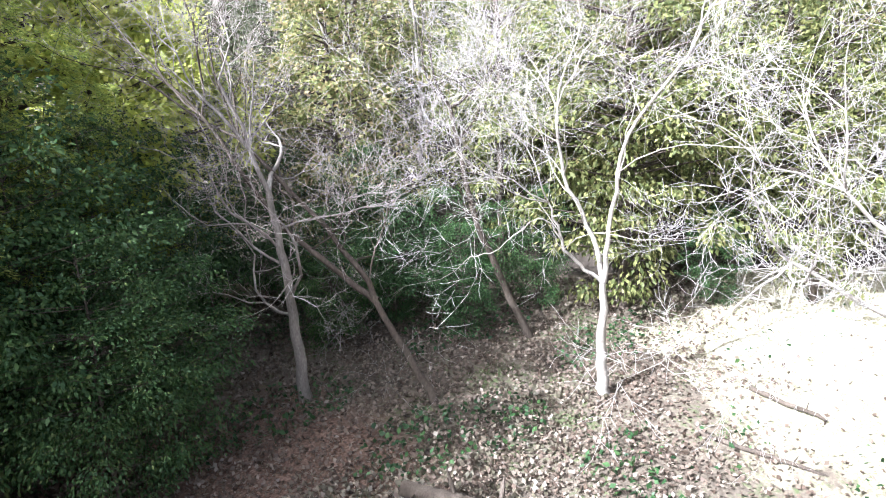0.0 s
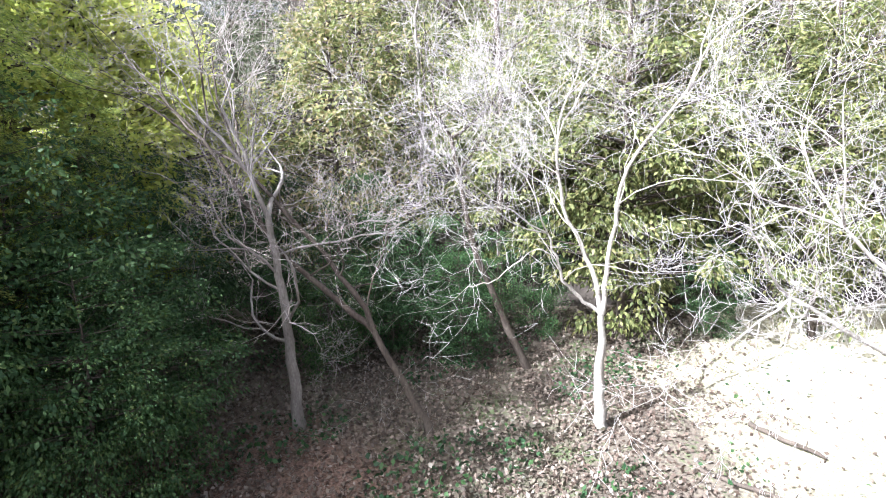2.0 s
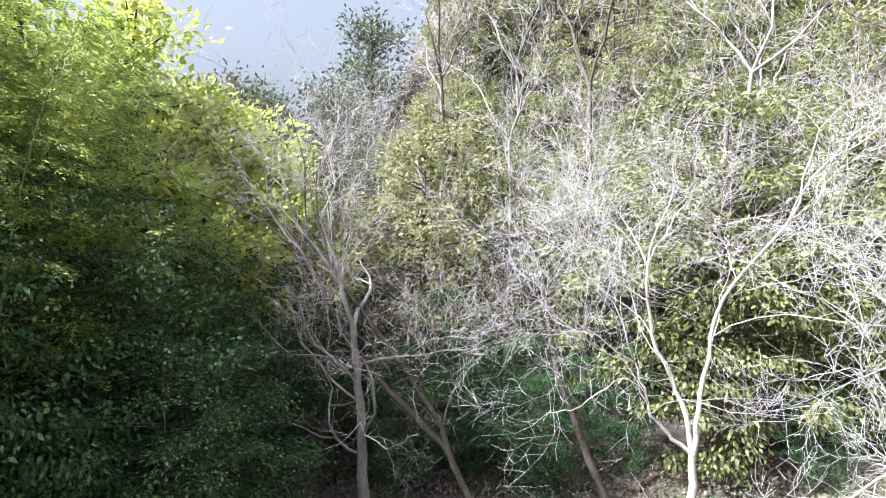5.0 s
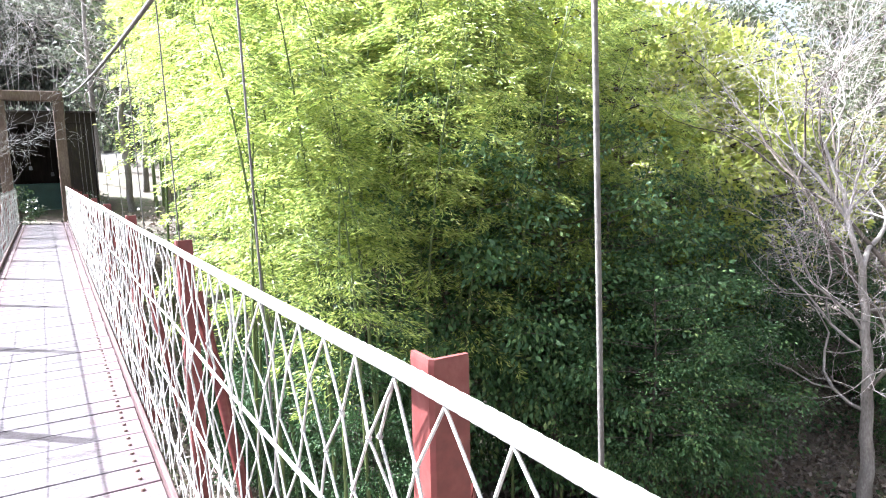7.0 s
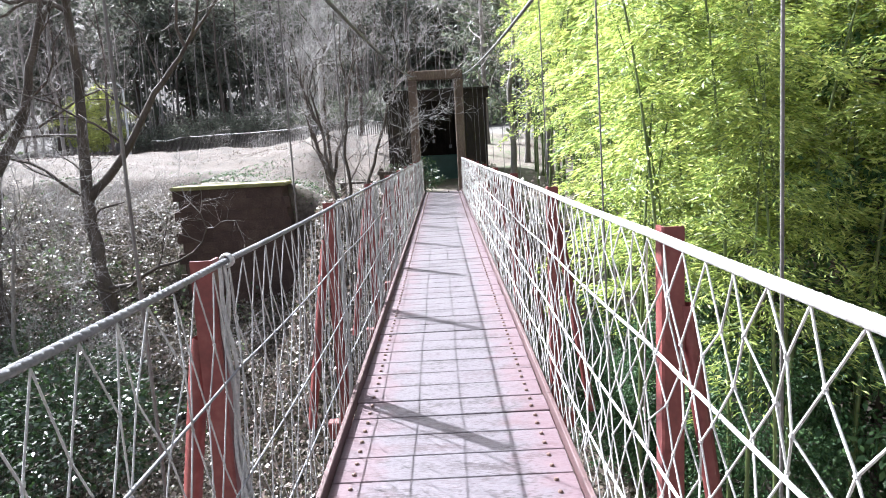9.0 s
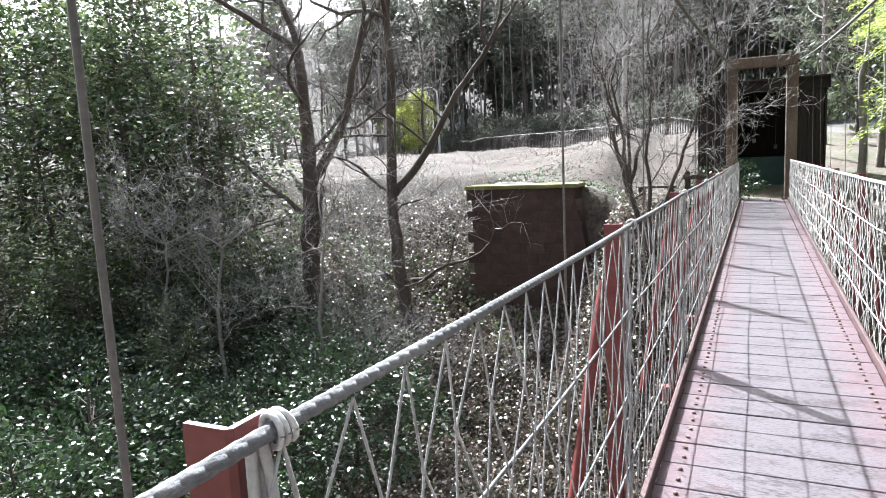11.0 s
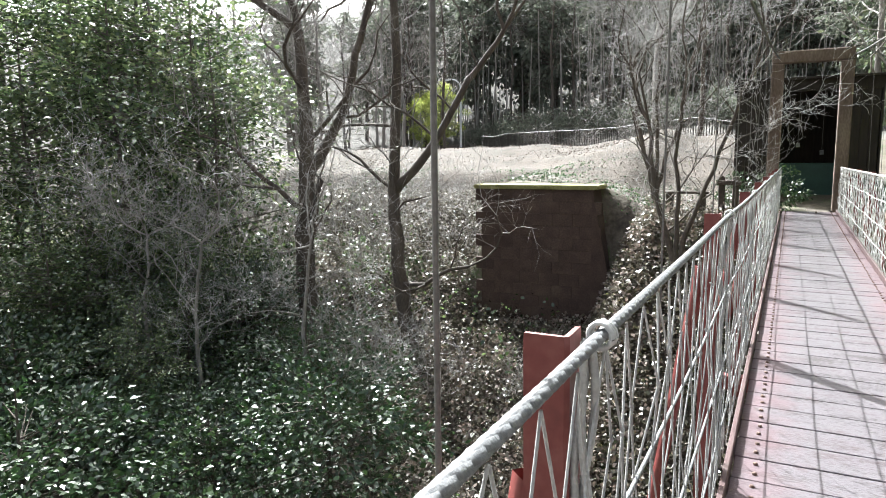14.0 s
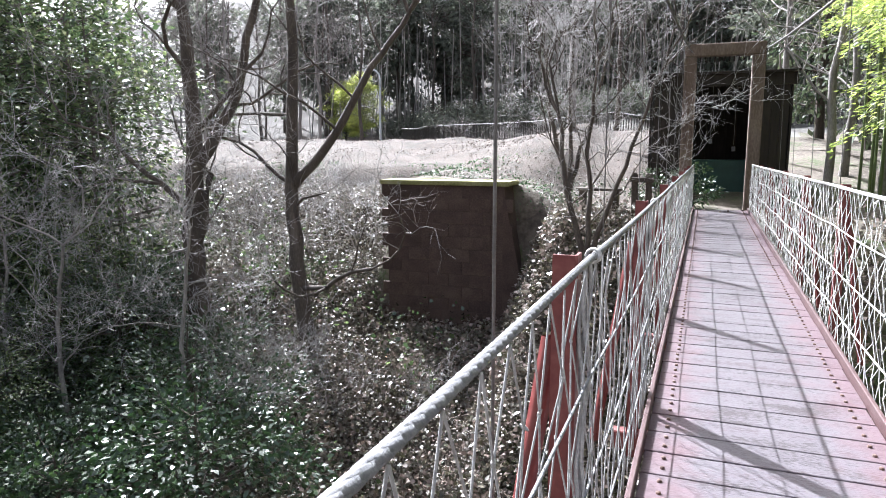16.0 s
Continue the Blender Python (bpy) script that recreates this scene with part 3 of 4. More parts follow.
vs = [bm.verts.new(p) for p in ((1.45, -0.4, 0.42), (1.45, 0.4, 0.42), (2.2, 0.4, -3.2), (2.2, -0.4, -3.2), (1.45, -0.4, -3.2), (1.45, 0.4, -3.2))]
for f in ((0, 3, 4), (1, 5, 2), (0, 1, 2, 3), (0, 4, 5, 1), (3, 2, 5, 4)):
    bm.faces.new([vs[i] for i in f])
part("buttress", bm, M_STONE, wall)

# ---------- stub posts and a plank seat beside the portal ----------
gate = tagged(new("wooden_posts"), "two dark weathered wooden stub posts with a rail", "posts")
gate.location = (-1.55, 19.35, float(land(-1.55, 19.35)))
for x in (-0.14, 0.14):
    part("post", box_bm(0.13, 0.13, 1.05, 0.02, 2), M_DARKBARK, gate, "", pose(x, 0, 0.45, random.uniform(-2, 2), random.uniform(-2, 2), 8))
part("rail", box_bm(0.5, 0.06, 0.10, 0.012), M_DARKBARK, gate, "", pose(0, -0.1, 0.84, 0, 2, 0))
seat_b = tagged(new("plank_seat"), "low weathered plank seat on two blocks", "bench")
seat_b.location = (-2.5, 19.9, float(land(-2.5, 19.9)))
part("seat", box_bm(1.0, 0.28, 0.06, 0.012), M_DARKBARK, seat_b, "", pose(0, 0, 0.42))
for x in (-0.36, 0.36):
    part("leg", box_bm(0.14, 0.24, 0.46, 0.015), M_DARKBARK, seat_b, "", pose(x, 0, 0.17))

# ---------- fence, lamp, on the upper ground ----------
fence = tagged(new("low_railing"), "low dark metal railing along the pale road", "railing")
FA, FB = Vector((-2.6, 33.5, 0)), Vector((-19.5, 46.5, 0))
nb = 12
for k in range(nb):
    pa, pb_ = FA.lerp(FB, k / nb), FA.lerp(FB, (k + 1) / nb)
    za, zb = float(land(pa.x, pa.y)), float(land(pb_.x, pb_.y))
    for h in (0.12, 0.92):
        fv, ff = pipe([(pa.x, pa.y, za + h), (pb_.x, pb_.y, zb + h)], 0.032, 6)
        put("rail", mesh_np("rail", fv, ff, M_FENCE), fence)
    fv, ff = pipe([(pa.x, pa.y, za - 0.1), (pa.x, pa.y, za + 0.95)], 0.04, 6)
    put("railing_post", mesh_np("railing_post", fv, ff, M_FENCE), fence)
    put("foot", bm_mesh("foot", box_bm(0.3, 0.5, 0.08, 0.02), M_FENCE), fence, "", pose(pa.x, pa.y, za + 0.03))
    for i in range(1, 12):
        p = pa.lerp(pb_, i / 12)
        z = za + (zb - za) * i / 12
        fv, ff = pipe([(p.x, p.y, z + 0.12), (p.x, p.y, z + 0.85)], 0.026, 4)
        put("bar", mesh_np("bar", fv, ff, M_FENCE), fence)

lamp = tagged(new("street_lamp"), "pale grey street lamp with a curved arm", "street lamp")
lamp.location = (-20.4, 45.0, float(land(-20.4, 45.0)))
pts = [(0, 0, 0), (0, 0, 4.1)] + [(-0.75 + 0.75 * math.cos(t), 0, 4.1 + 0.6 * math.sin(t)) for t in np.linspace(0.2, 1.7, 7)]
lv, lf = pipe(pts, [0.075, 0.06] + [0.045] * 7, 8)
put("pole", mesh_np("pole", lv, lf, M_LAMP, True), lamp)
part("lamp_head", box_bm(0.5, 0.16, 0.10, 0.03, 2), M_LAMP, lamp, "", pose(-1.05, 0, 4.66, 0, -8, 0))


# ---------- trees ----------
def polyline(p, d, length, n, wobble, rise, r):
    """A wandering line of points from p."""
    pts = [np.array(p, float)]
    d = np.array(d, float)
    for _ in range(n):
        d = d + r.normal(size=3) * wobble + np.array([0, 0, rise])
        d /= np.linalg.norm(d)
        pts.append(pts[-1] + d * length / n)
    return np.array(pts), d


def bare_tree(seed, stems, height, spread=0.75, twigs=5, limb=None, order=5, fine=1.0):
    """Trunk and limbs as pipes, twigs as thin tubes. stems: lists of trunk points and a base radius."""
    r = np.random.default_rng(seed)
    trunk, limbs, tw0, tw1, tr0, tr1 = [], [], [], [], [], []
    thick = 1.0 if order > 4 else 1.8

    def grow(p, d, length, rad, depth):
        n = 5 if depth < 2 else 4 if depth < 3 else 3 if depth < 4 else 2
        pts, dd = polyline(p, d, length, n, 0.22 if depth < 2 else 0.36, 0.06 if depth < 3 else 0.05, r)
        radii = np.linspace(rad, rad * 0.55, n + 1)
        if depth < 3:
            if depth == 1:
                limbs.append([])
            limbs[-1].append(pipe(pts, radii, 7 if depth < 2 else 5))
        else:
            for k in range(n):
                tw0.append(pts[k])
                tw1.append(pts[k + 1])
                tr0.append(radii[k])
                tr1.append(radii[k + 1])
        if depth >= order:
            return
        kids = twigs if depth >= 2 else twigs - 1
        for k in range(kids):
            i = n if k == 0 else int(np.clip(round(n * (0.3 + 0.7 * (k - 0.5) / max(kids - 1, 1))), 1, n))
            here = unit(pts[min(i + 1, n)] - pts[i - 1])
            ax = r.normal(size=3)
            ax = unit(ax - here * np.dot(ax, here))
            nd = unit(here + ax * spread * (0.25 if k == 0 else 0.75 + 0.5 * r.random()) + np.array([0, 0, 0.10]))
            grow(pts[i], nd, length * ((0.66 if k == 0 else 0.48) + 0.22 * r.random()), max(radii[i] * (0.72 if k == 0 else 0.5 + 0.2 * r.random()), 0.0026 * fine * thick), depth + 1)

    for pts, rad, heads, *rest in stems:
        P = np.array(pts, float)
        t = np.linspace(0, 1, len(P))
        q = np.linspace(0, 1, 14)
        Q = np.stack([np.interp(q, t, P[:, i]) for i in range(3)], 1)
        Q[1:-1] = (Q[:-2] + 2 * Q[1:-1] + Q[2:]) / 4
        Q[1:] += r.normal(size=(13, 3)) * 0.02
        R = rad * (1 - 0.55 * q)
        R[0] *= 1.25
        trunk.append(pipe(Q, R, 10))
        tip = unit(Q[-1] - Q[-3])
        for _ in range(rest[0] if rest else 3):
            grow(Q[-1], unit(tip + r.normal(size=3) * 0.45), height * 0.30, rad * 0.36, 1)
        for h in heads:
            i = int(h * 13)
            side = unit(np.array([r.normal(), r.normal(), 0.5 + 0.4 * r.random()]))
            grow(Q[i], side, height * (0.22 + 0.12 * r.random()), R[i] * 0.36, 1)
    return merged(trunk), [merged(x) for x in limbs], tubes(tw0, tw1, tr0, tr1, 3)


def plant_bare(name, label, data, loc, bark=None, twig=None):
    t = tagged(new(name), label, "tree")
    t.location = loc
    tr, li, tw = data
    put("trunk", mesh_np("trunk", *tr, bark or M_BARK, True), t)
    for x in li:
        put("limb", mesh_np("limb", *x, bark or M_BARK, True), t)
    put("twig_spray", mesh_np("twig_spray", *tw, twig or M_TWIG), t)["kind"] = "stuff"
    return t


def at_ground(x, y, sink=0.08):
    return (x, y, float(land(x, y)) - sink)


# the forked tree, the leaning pair and the spreading one
b1 = at_ground(12.86, -0.57)
plant_bare("bare_tree", "pale forked leafless tree on the valley floor", bare_tree(11, [
    ([(0, 0, 0), (0.0, 0.05, 1.2), (-0.03, 0.02, 2.45)], 0.13, [], 0),
    ([(-0.03, 0.02, 2.4), (0.0, 0.25, 3.3), (0.1, 0.75, 4.3), (0.1, 0.9, 5.6)], 0.052, [0.55, 0.65, 0.75, 0.85]),
    ([(-0.03, 0.02, 2.4), (0.05, -0.08, 3.5), (0.1, -0.3, 5.0), (0.1, -1.3, 6.4)], 0.05, [0.5, 0.6, 0.7, 0.8, 0.9]),
    ([(-0.03, 0.02, 2.35), (-0.2, 0.7, 3.0), (-0.4, 1.0, 4.0)], 0.04, [0.55, 0.7]),
    ([(-0.3, 0.8, 3.3), (-0.5, 1.1, 3.8), (-0.6, 1.5, 3.5), (-0.72, 2.0, 3.1), (-0.75, 2.4, 3.05)], 0.014, [0.5, 0.7], 1),
], 7.0, 0.85, 4), b1)
b2 = at_ground(11.6, 5.18)
plant_bare("bare_tree", "slim leafless tree with a pale lower trunk", bare_tree(12, [
    ([(0, 0, 0), (-0.1, 0.0, 1.3), (-0.15, 0.04, 2.8), (-0.2, 0.2, 4.3)], 0.13, [0.5, 0.6, 0.7, 0.8, 0.9]),
], 7.0, 0.9, 4), b2, M_GREYBARK, M_PINKTWIG)
b3 = at_ground(12.05, 2.66)
# grey trunk given dark bark in place of the shade that falls on it
plant_bare("bare_tree", "leaning curved leafless tree with a trunk darkened for shade", bare_tree(13, [
    ([(0, 0, 0), (-0.05, 0.35, 0.9), (-0.1, 0.95, 2.0), (-0.15, 1.2, 2.8), (-0.2, 2.0, 3.8), (-0.3, 3.4, 5.4)], 0.08, [0.55, 0.65, 0.75, 0.85]),
    ([(-0.1, 1.0, 2.2), (-0.1, 1.7, 2.7), (-0.3, 3.0, 4.0), (-0.4, 4.0, 5.8)], 0.07, [0.5, 0.6, 0.7, 0.85]),
], 7.0, 0.85, 4), b3, M_DARKBARK, M_PINKTWIG)
b4 = at_ground(9.8, -5.6)
plant_bare("bare_tree", "broad leafless tree with low bright branches over the clearing", bare_tree(14, [
    ([(0, 0, 0), (-0.1, 0.1, 1.3), (-0.3, 0.35, 2.6)], 0.12, [0.8, 0.95]),
    ([(-0.2, 0.3, 2.0), (-0.5, 1.0, 2.7), (-0.9, 1.9, 3.3), (-1.0, 2.9, 3.9)], 0.048, [0.4, 0.5, 0.6, 0.7, 0.85, 0.95]),
    ([(-0.3, 0.35, 2.3), (-0.4, 1.2, 3.6), (-0.5, 2.2, 4.6)], 0.048, [0.4, 0.55, 0.7, 0.9]),
    ([(-0.3, 0.35, 2.7), (0.0, 0.2, 4.2), (0.4, 0.6, 6.0), (0.5, 0.4, 7.5)], 0.065, [0.3, 0.5, 0.7, 0.85]),
], 4.8, 0.85, 4), b4)
b5 = at_ground(15.7, 1.2)
plant_bare("bare_tree", "thin leaning leafless tree in the thicket", bare_tree(15, [
    ([(0, 0, 0), (-0.3, 0.6, 1.6), (-0.5, 1.2, 3.2), (-0.5, 1.6, 5.6)], 0.10, [0.75, 0.9]),
], 5.0, 0.85, 4), b5, M_DARKBARK, M_TWIG)
# left side
bA = at_ground(-11.6, 17.4)
plant_bare("bare_tree", "dark leafless tree with a thick trunk on the bank", bare_tree(21, [
    ([(0, 0, 0), (-0.1, 0, 2.5), (0.15, 0, 5.0), (0.0, 0, 8.0)], 0.30, [0.35, 0.5, 0.7, 0.85]),
    ([(0.05, 0, 4.3), (1.2, 0.2, 6.0), (1.9, 0.3, 8.5)], 0.16, [0.5, 0.8]),
], 9, 0.8, 4), bA, M_DARKBARK, M_GREYBARK)
bB = at_ground(-8.7, 17.8)
plant_bare("bare_tree", "dark leafless tree with spreading limbs on the bank", bare_tree(22, [
    ([(0, 0, 0), (-0.35, 0, 1.6), (-0.5, 0.1, 3.5), (-0.35, 0.1, 6.0), (-0.3, 0, 8.5)], 0.21, [0.3, 0.4, 0.6, 0.75]),
    ([(-0.45, 0.1, 3.9), (0.5, 0.3, 4.9), (1.3, 0.6, 6.4), (2.2, 0.8, 7.6)], 0.12, [0.4, 0.6, 0.8]),
], 8.5, 0.8, 4), bB, M_DARKBARK, M_GREYBARK)
for seed, (x, y) in ((31, (-11.6, 13.6)), (32, (-14.2, 14.4)), (33, (-9.0, 14.0))):
    plant_bare("bare_tree", "thin leafless tree with pale spreading twigs among the evergreens", bare_tree(seed, [
        ([(0, 0, 0), (0.1, -0.1, 1.4), (-0.1, 0.05, 2.8), (0.15, 0.1, 4.4)], 0.06, [0.4, 0.5, 0.6, 0.7, 0.8, 0.9]),
    ], 5.0, 0.95, 4), at_ground(x, y), M_GREYBARK, M_TWIG)
for seed, (x, y), lean in ((23, (-2.35, 17.7), 0.5), (24, (-3.35, 20.9), 0.2)):
    plant_bare("bare_tree", "small leafless tree with several dark stems beside the bridge", bare_tree(seed, [
        ([(0, 0, 0), (-0.1, 0, 0.7), (-0.45, 0.1, 1.8), (-0.7, 0.2, 3.4)], 0.085, [0.5, 0.65, 0.8]),
        ([(0, 0, 0.4), (0.2, 0, 1.2), (0.55 + lean * 0.3, 0.1, 2.6), (0.7 + lean, 0.2, 4.2)], 0.06, [0.5, 0.7, 0.85]),
        ([(0, 0, 0.5), (-0.02, 0.1, 1.5), (-0.1, 0.2, 2.8), (0.0, 0.3, 4.4)], 0.06, [0.5, 0.6, 0.8]),
    ], 5.5, 0.85, 4), at_ground(x, y), M_DARKBARK, M_TWIG)


def leafy_tree(seed, height, width, trunk_r, clumps, per, size, mat, base=0.12, droop=0.1, flat=0.7, lie=0.4, tight=0.30):
    """A tapered trunk with limbs to clumps of leaves, uneven in outline."""
    r = np.random.default_rng(seed)
    C = []
    while len(C) < clumps:
        p = r.uniform(-1, 1, 3)
        d = np.linalg.norm(p)
        if 0.35 < d < 1:
            lump = 1 + 0.25 * math.sin(3 * math.atan2(p[1], p[0]) + seed) + 0.2 * r.normal()
            C.append([p[0] * width * lump, p[1] * width * lump, height * (base + (1 - base) * (p[2] * 0.5 + 0.5))])
    C = np.array(C)
    P = np.repeat(C, per, 0)
    rad = width * tight
    off = r.normal(size=P.shape) * np.array([rad, rad, rad * flat]) * 0.55
    P = P + off
    out = unit(P - np.array([0, 0, height * 0.5]))
    D = out * 0.6 + unit(off) * 0.6 + r.normal(size=P.shape) * 0.45 - np.array([0, 0, droop])
    L = size * (0.7 + 0.6 * r.random(len(P)))
    lv = leaves(P, D, L, L * 0.5, 0.08, lie)
    tp = [(0, 0, 0), (0.05 * width, 0, height * 0.3), (-0.03 * width, 0.03, height * 0.65), (0, 0, height * 0.95)]
    tr = [pipe(tp, [trunk_r, trunk_r * 0.8, trunk_r * 0.5, trunk_r * 0.15], 8)]
    S = np.stack([0 * C[:, 0], 0 * C[:, 0], np.clip(C[:, 2] - 0.25 * np.hypot(C[:, 0], C[:, 1]), 0.1, height)], 1)
    tr.append(tubes(S, C, trunk_r * 0.25, trunk_r * 0.06, 4))
    return merged(tr), lv


def make_leafy(name, label, cat, data, bark, mat):
    t = tagged(new(name), label, cat)
    put("trunk", mesh_np("trunk", *data[0], bark, True), t)
    put("crown", mesh_np("crown", *data[1], mat), t)
    return t


def scatter(first, places, scale=(0.85, 1.2), sink=0.15):
    """The first at the first place, copies at the others."""
    for k, (x, y, *s) in enumerate(places):
        sc = s[0] if s else random.uniform(*scale)
        t = first if k == 0 else copy_thing(first, Matrix())
        t.location = (x, y, float(land(x, y)) - sink)
        t.rotation_euler = (0, 0, random.uniform(0, 6.28))
        t.scale = (sc, sc, sc * random.uniform(0.92, 1.1))


# bamboo grove
def bamboo(seed, height=11.5):
    r = np.random.default_rng(seed)
    q = np.linspace(0, 1, 16)
    lean = r.uniform(0.6, 1.6)
    a = r.uniform(0, 6.28)
    cx_, cy_ = np.cos(a) * lean * q**2.5, np.sin(a) * lean * q**2.5
    P = np.stack([cx_, cy_, height * (q - 0.10 * q**4)], 1)
    culm = pipe(P, 0.045 * (1 - 0.88 * q), 6)
    lp, ld, b0, b1_ = [], [], [], []
    for h in np.linspace(0.42 + 0.08 * r.random(), 1.0, 16):
        p = np.array([np.interp(h, q, P[:, i]) for i in range(3)])
        for _ in range(2):
            az = r.uniform(0, 6.28)
            ln = r.uniform(0.8, 1.9) * (1.2 - 0.6 * h)
            out = np.array([np.cos(az), np.sin(az), 0])
            side = np.array([-np.sin(az), np.cos(az), 0])
            t = np.linspace(0, 1, 5)[:, None]
            arc = p + out * ln * t + np.array([0, 0, 1.0]) * ln * (0.55 * t - 0.75 * t**2)
            b0 += list(arc[:-1])
            b1_ += list(arc[1:])
            m = int(120 + 90 * r.random())
            u = r.uniform(0.15, 1.05, m) ** 0.8
            c = np.stack([np.interp(u, t[:, 0], arc[:, i]) for i in range(3)], 1)
            wide = 0.30 * ln * np.sin(np.pi * np.clip(u, 0.08, 0.95))
            off = r.normal(size=m)
            c = c + side * (off * wide)[:, None] + np.array([0, 0, 1.0]) * (r.normal(size=m) * 0.05 - 0.22 * np.abs(off) * wide)[:, None]
            lp.append(c)
            ld.append(out * 0.75 + side * (0.55 * off + 0.4 * r.normal(size=m))[:, None] + np.array([0, 0, -0.35]) + r.normal(size=(m, 3)) * 0.22)
    lp, ld = np.concatenate(lp), np.concatenate(ld)
    L = r.uniform(0.07, 0.145, len(lp))
    return merged([culm, tubes(b0, b1_, 0.007, 0.003, 3)]), leaves(lp, ld, L, L * 0.21, 0.15, 0.9)


def grove_size(x, y):
    west = 4.1 - 0.18 * (y - 7.5) if y < 18 else 2.9
    depth = min(x - west, 1.2 * (y - 7.6 - 0.16 * (x - 4)))
    size = (0.82 + 0.36 * float(ss(0, 3.0, depth))) * (1 - 0.25 * float(ss(7.5, 9.5, x)))
    return min(size, ((9.4 if x < 5.5 else 6.8) - float(land(x, y))) / 11.2)


grove = []
rg = random.Random(5)
while len(grove) < 130:
    x, y = rg.uniform(2.4, 10.5), rg.uniform(7.5, 24)
    west = 4.1 - 0.18 * (y - 7.5) if y < 18 else 2.9
    south = 7.6 + 0.16 * (x - 4)
    if x > west and y > south and (x < 8.6 or y < 10.2) and (x < west + 4.5 or y < south + 4.0) and all((x - u) ** 2 + (y - v) ** 2 > 0.35 for u, v in grove):
        grove.append((x, y))
for x, y in ((3.3, 7.7), (2.7, 8.5), (3.5, 8.6), (2.6, 9.5), (3.3, 9.9), (3.0, 10.8), (3.2, 11.6), (3.6, 7.6)):
    grove.append((x, y))
for k in range(4):
    g = make_leafy("bamboo", "tall green bamboo with yellow-green feathery leaves", "bamboo", bamboo(40 + k), M_CULM, M_BAMBOO)
    g["group"] = "bamboo grove"
    scatter(g, [(x, y, grove_size(x, y) * rg.uniform(0.9, 1.1)) for x, y in grove[k::4]])

# evergreens in front of and inside the bamboo and along the valley; shade is put in the leaf colour
ev = make_leafy("evergreen_tree", "dense green evergreen tree, leaves darkened for shade", "tree", leafy_tree(51, 7.5, 2.0, 0.06, 150, 110, 0.10, M_SHADYLEAF, 0.03, 0.7, 0.5, 0.5, 0.22), M_DARKBARK, M_SHADYLEAF)
# the ones inside the grove are added to block sun from the front culms
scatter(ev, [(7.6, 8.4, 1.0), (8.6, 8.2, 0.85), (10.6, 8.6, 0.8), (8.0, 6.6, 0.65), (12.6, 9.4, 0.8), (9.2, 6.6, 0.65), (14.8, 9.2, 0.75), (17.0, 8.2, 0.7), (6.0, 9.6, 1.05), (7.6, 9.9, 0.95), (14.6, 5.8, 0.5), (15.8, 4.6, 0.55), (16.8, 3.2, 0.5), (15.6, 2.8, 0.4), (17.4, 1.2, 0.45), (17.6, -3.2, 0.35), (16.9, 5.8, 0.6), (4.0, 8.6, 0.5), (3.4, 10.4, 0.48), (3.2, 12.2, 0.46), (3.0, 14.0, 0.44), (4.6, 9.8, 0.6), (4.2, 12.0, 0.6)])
cam_tree = make_leafy("evergreen_tree", "glossy dark evergreen tree with glinting leaves", "tree", leafy_tree(52, 9.5, 2.7, 0.08, 110, 48, 0.18, M_EVERGREEN, 0.02, 0.2, 0.8, 1.7, 0.22), M_DARKBARK, M_EVERGREEN)
scatter(cam_tree, [(-14.8, 17.5, 0.95), (-16.4, 18.4, 1.05), (-18.2, 17.0, 1.1), (-20.6, 15.8, 1.1), (-22, 18.5, 1.2), (-23.5, 13.0, 1.15), (-14.4, 16.4, 0.5), (-21.2, 13.4, 0.8), (-21.0, 20.2, 1.45), (-24.5, 17.5, 1.5), (-19.0, 19.0, 1.3), (-26, 13, 1.4), (-17.2, 15.0, 0.6), (-13.0, 14.6, 0.5), (-15.4, 12.8, 0.55), (-17.8, 12.2, 0.6), (-12.0, 12.4, 0.36)])

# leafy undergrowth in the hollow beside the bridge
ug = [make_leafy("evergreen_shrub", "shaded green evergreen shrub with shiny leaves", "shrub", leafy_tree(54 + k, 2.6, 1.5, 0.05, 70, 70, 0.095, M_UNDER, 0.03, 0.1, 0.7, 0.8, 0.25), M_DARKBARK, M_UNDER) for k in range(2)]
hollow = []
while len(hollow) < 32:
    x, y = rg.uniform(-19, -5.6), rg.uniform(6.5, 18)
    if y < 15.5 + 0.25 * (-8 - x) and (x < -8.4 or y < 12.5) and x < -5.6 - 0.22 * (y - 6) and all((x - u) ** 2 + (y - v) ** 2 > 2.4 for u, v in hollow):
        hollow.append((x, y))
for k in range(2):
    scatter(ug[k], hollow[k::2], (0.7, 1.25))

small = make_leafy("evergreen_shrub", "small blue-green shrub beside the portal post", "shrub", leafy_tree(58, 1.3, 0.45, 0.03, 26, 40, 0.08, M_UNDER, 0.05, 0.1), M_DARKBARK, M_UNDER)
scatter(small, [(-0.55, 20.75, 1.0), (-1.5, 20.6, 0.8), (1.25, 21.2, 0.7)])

# cedar thicket on the hill to the right
ced = [make_leafy("cedar_tree", "sunlit olive and brown cedar tree on the hillside", "tree", leafy_tree(60 + k, 9.5, 2.2, 0.14, 150, 100, 0.14, M_CEDAR, 0.03, 0.55, 0.6, 0.4, 0.16), M_DARKBARK, M_CEDAR) for k in range(2)]
hill = []
while len(hill) < 48:
    az, rd = rg.uniform(68, 118), rg.uniform(17.5, 44)
    x, y = rd * math.sin(math.radians(az)), rd * math.cos(math.radians(az))
    if all((x - u) ** 2 + (y - v) ** 2 > 5 for u, v in hill):
        hill.append((x, y))
for k in range(2):
    scatter(ced[k], hill[k::2], (0.8, 1.15))

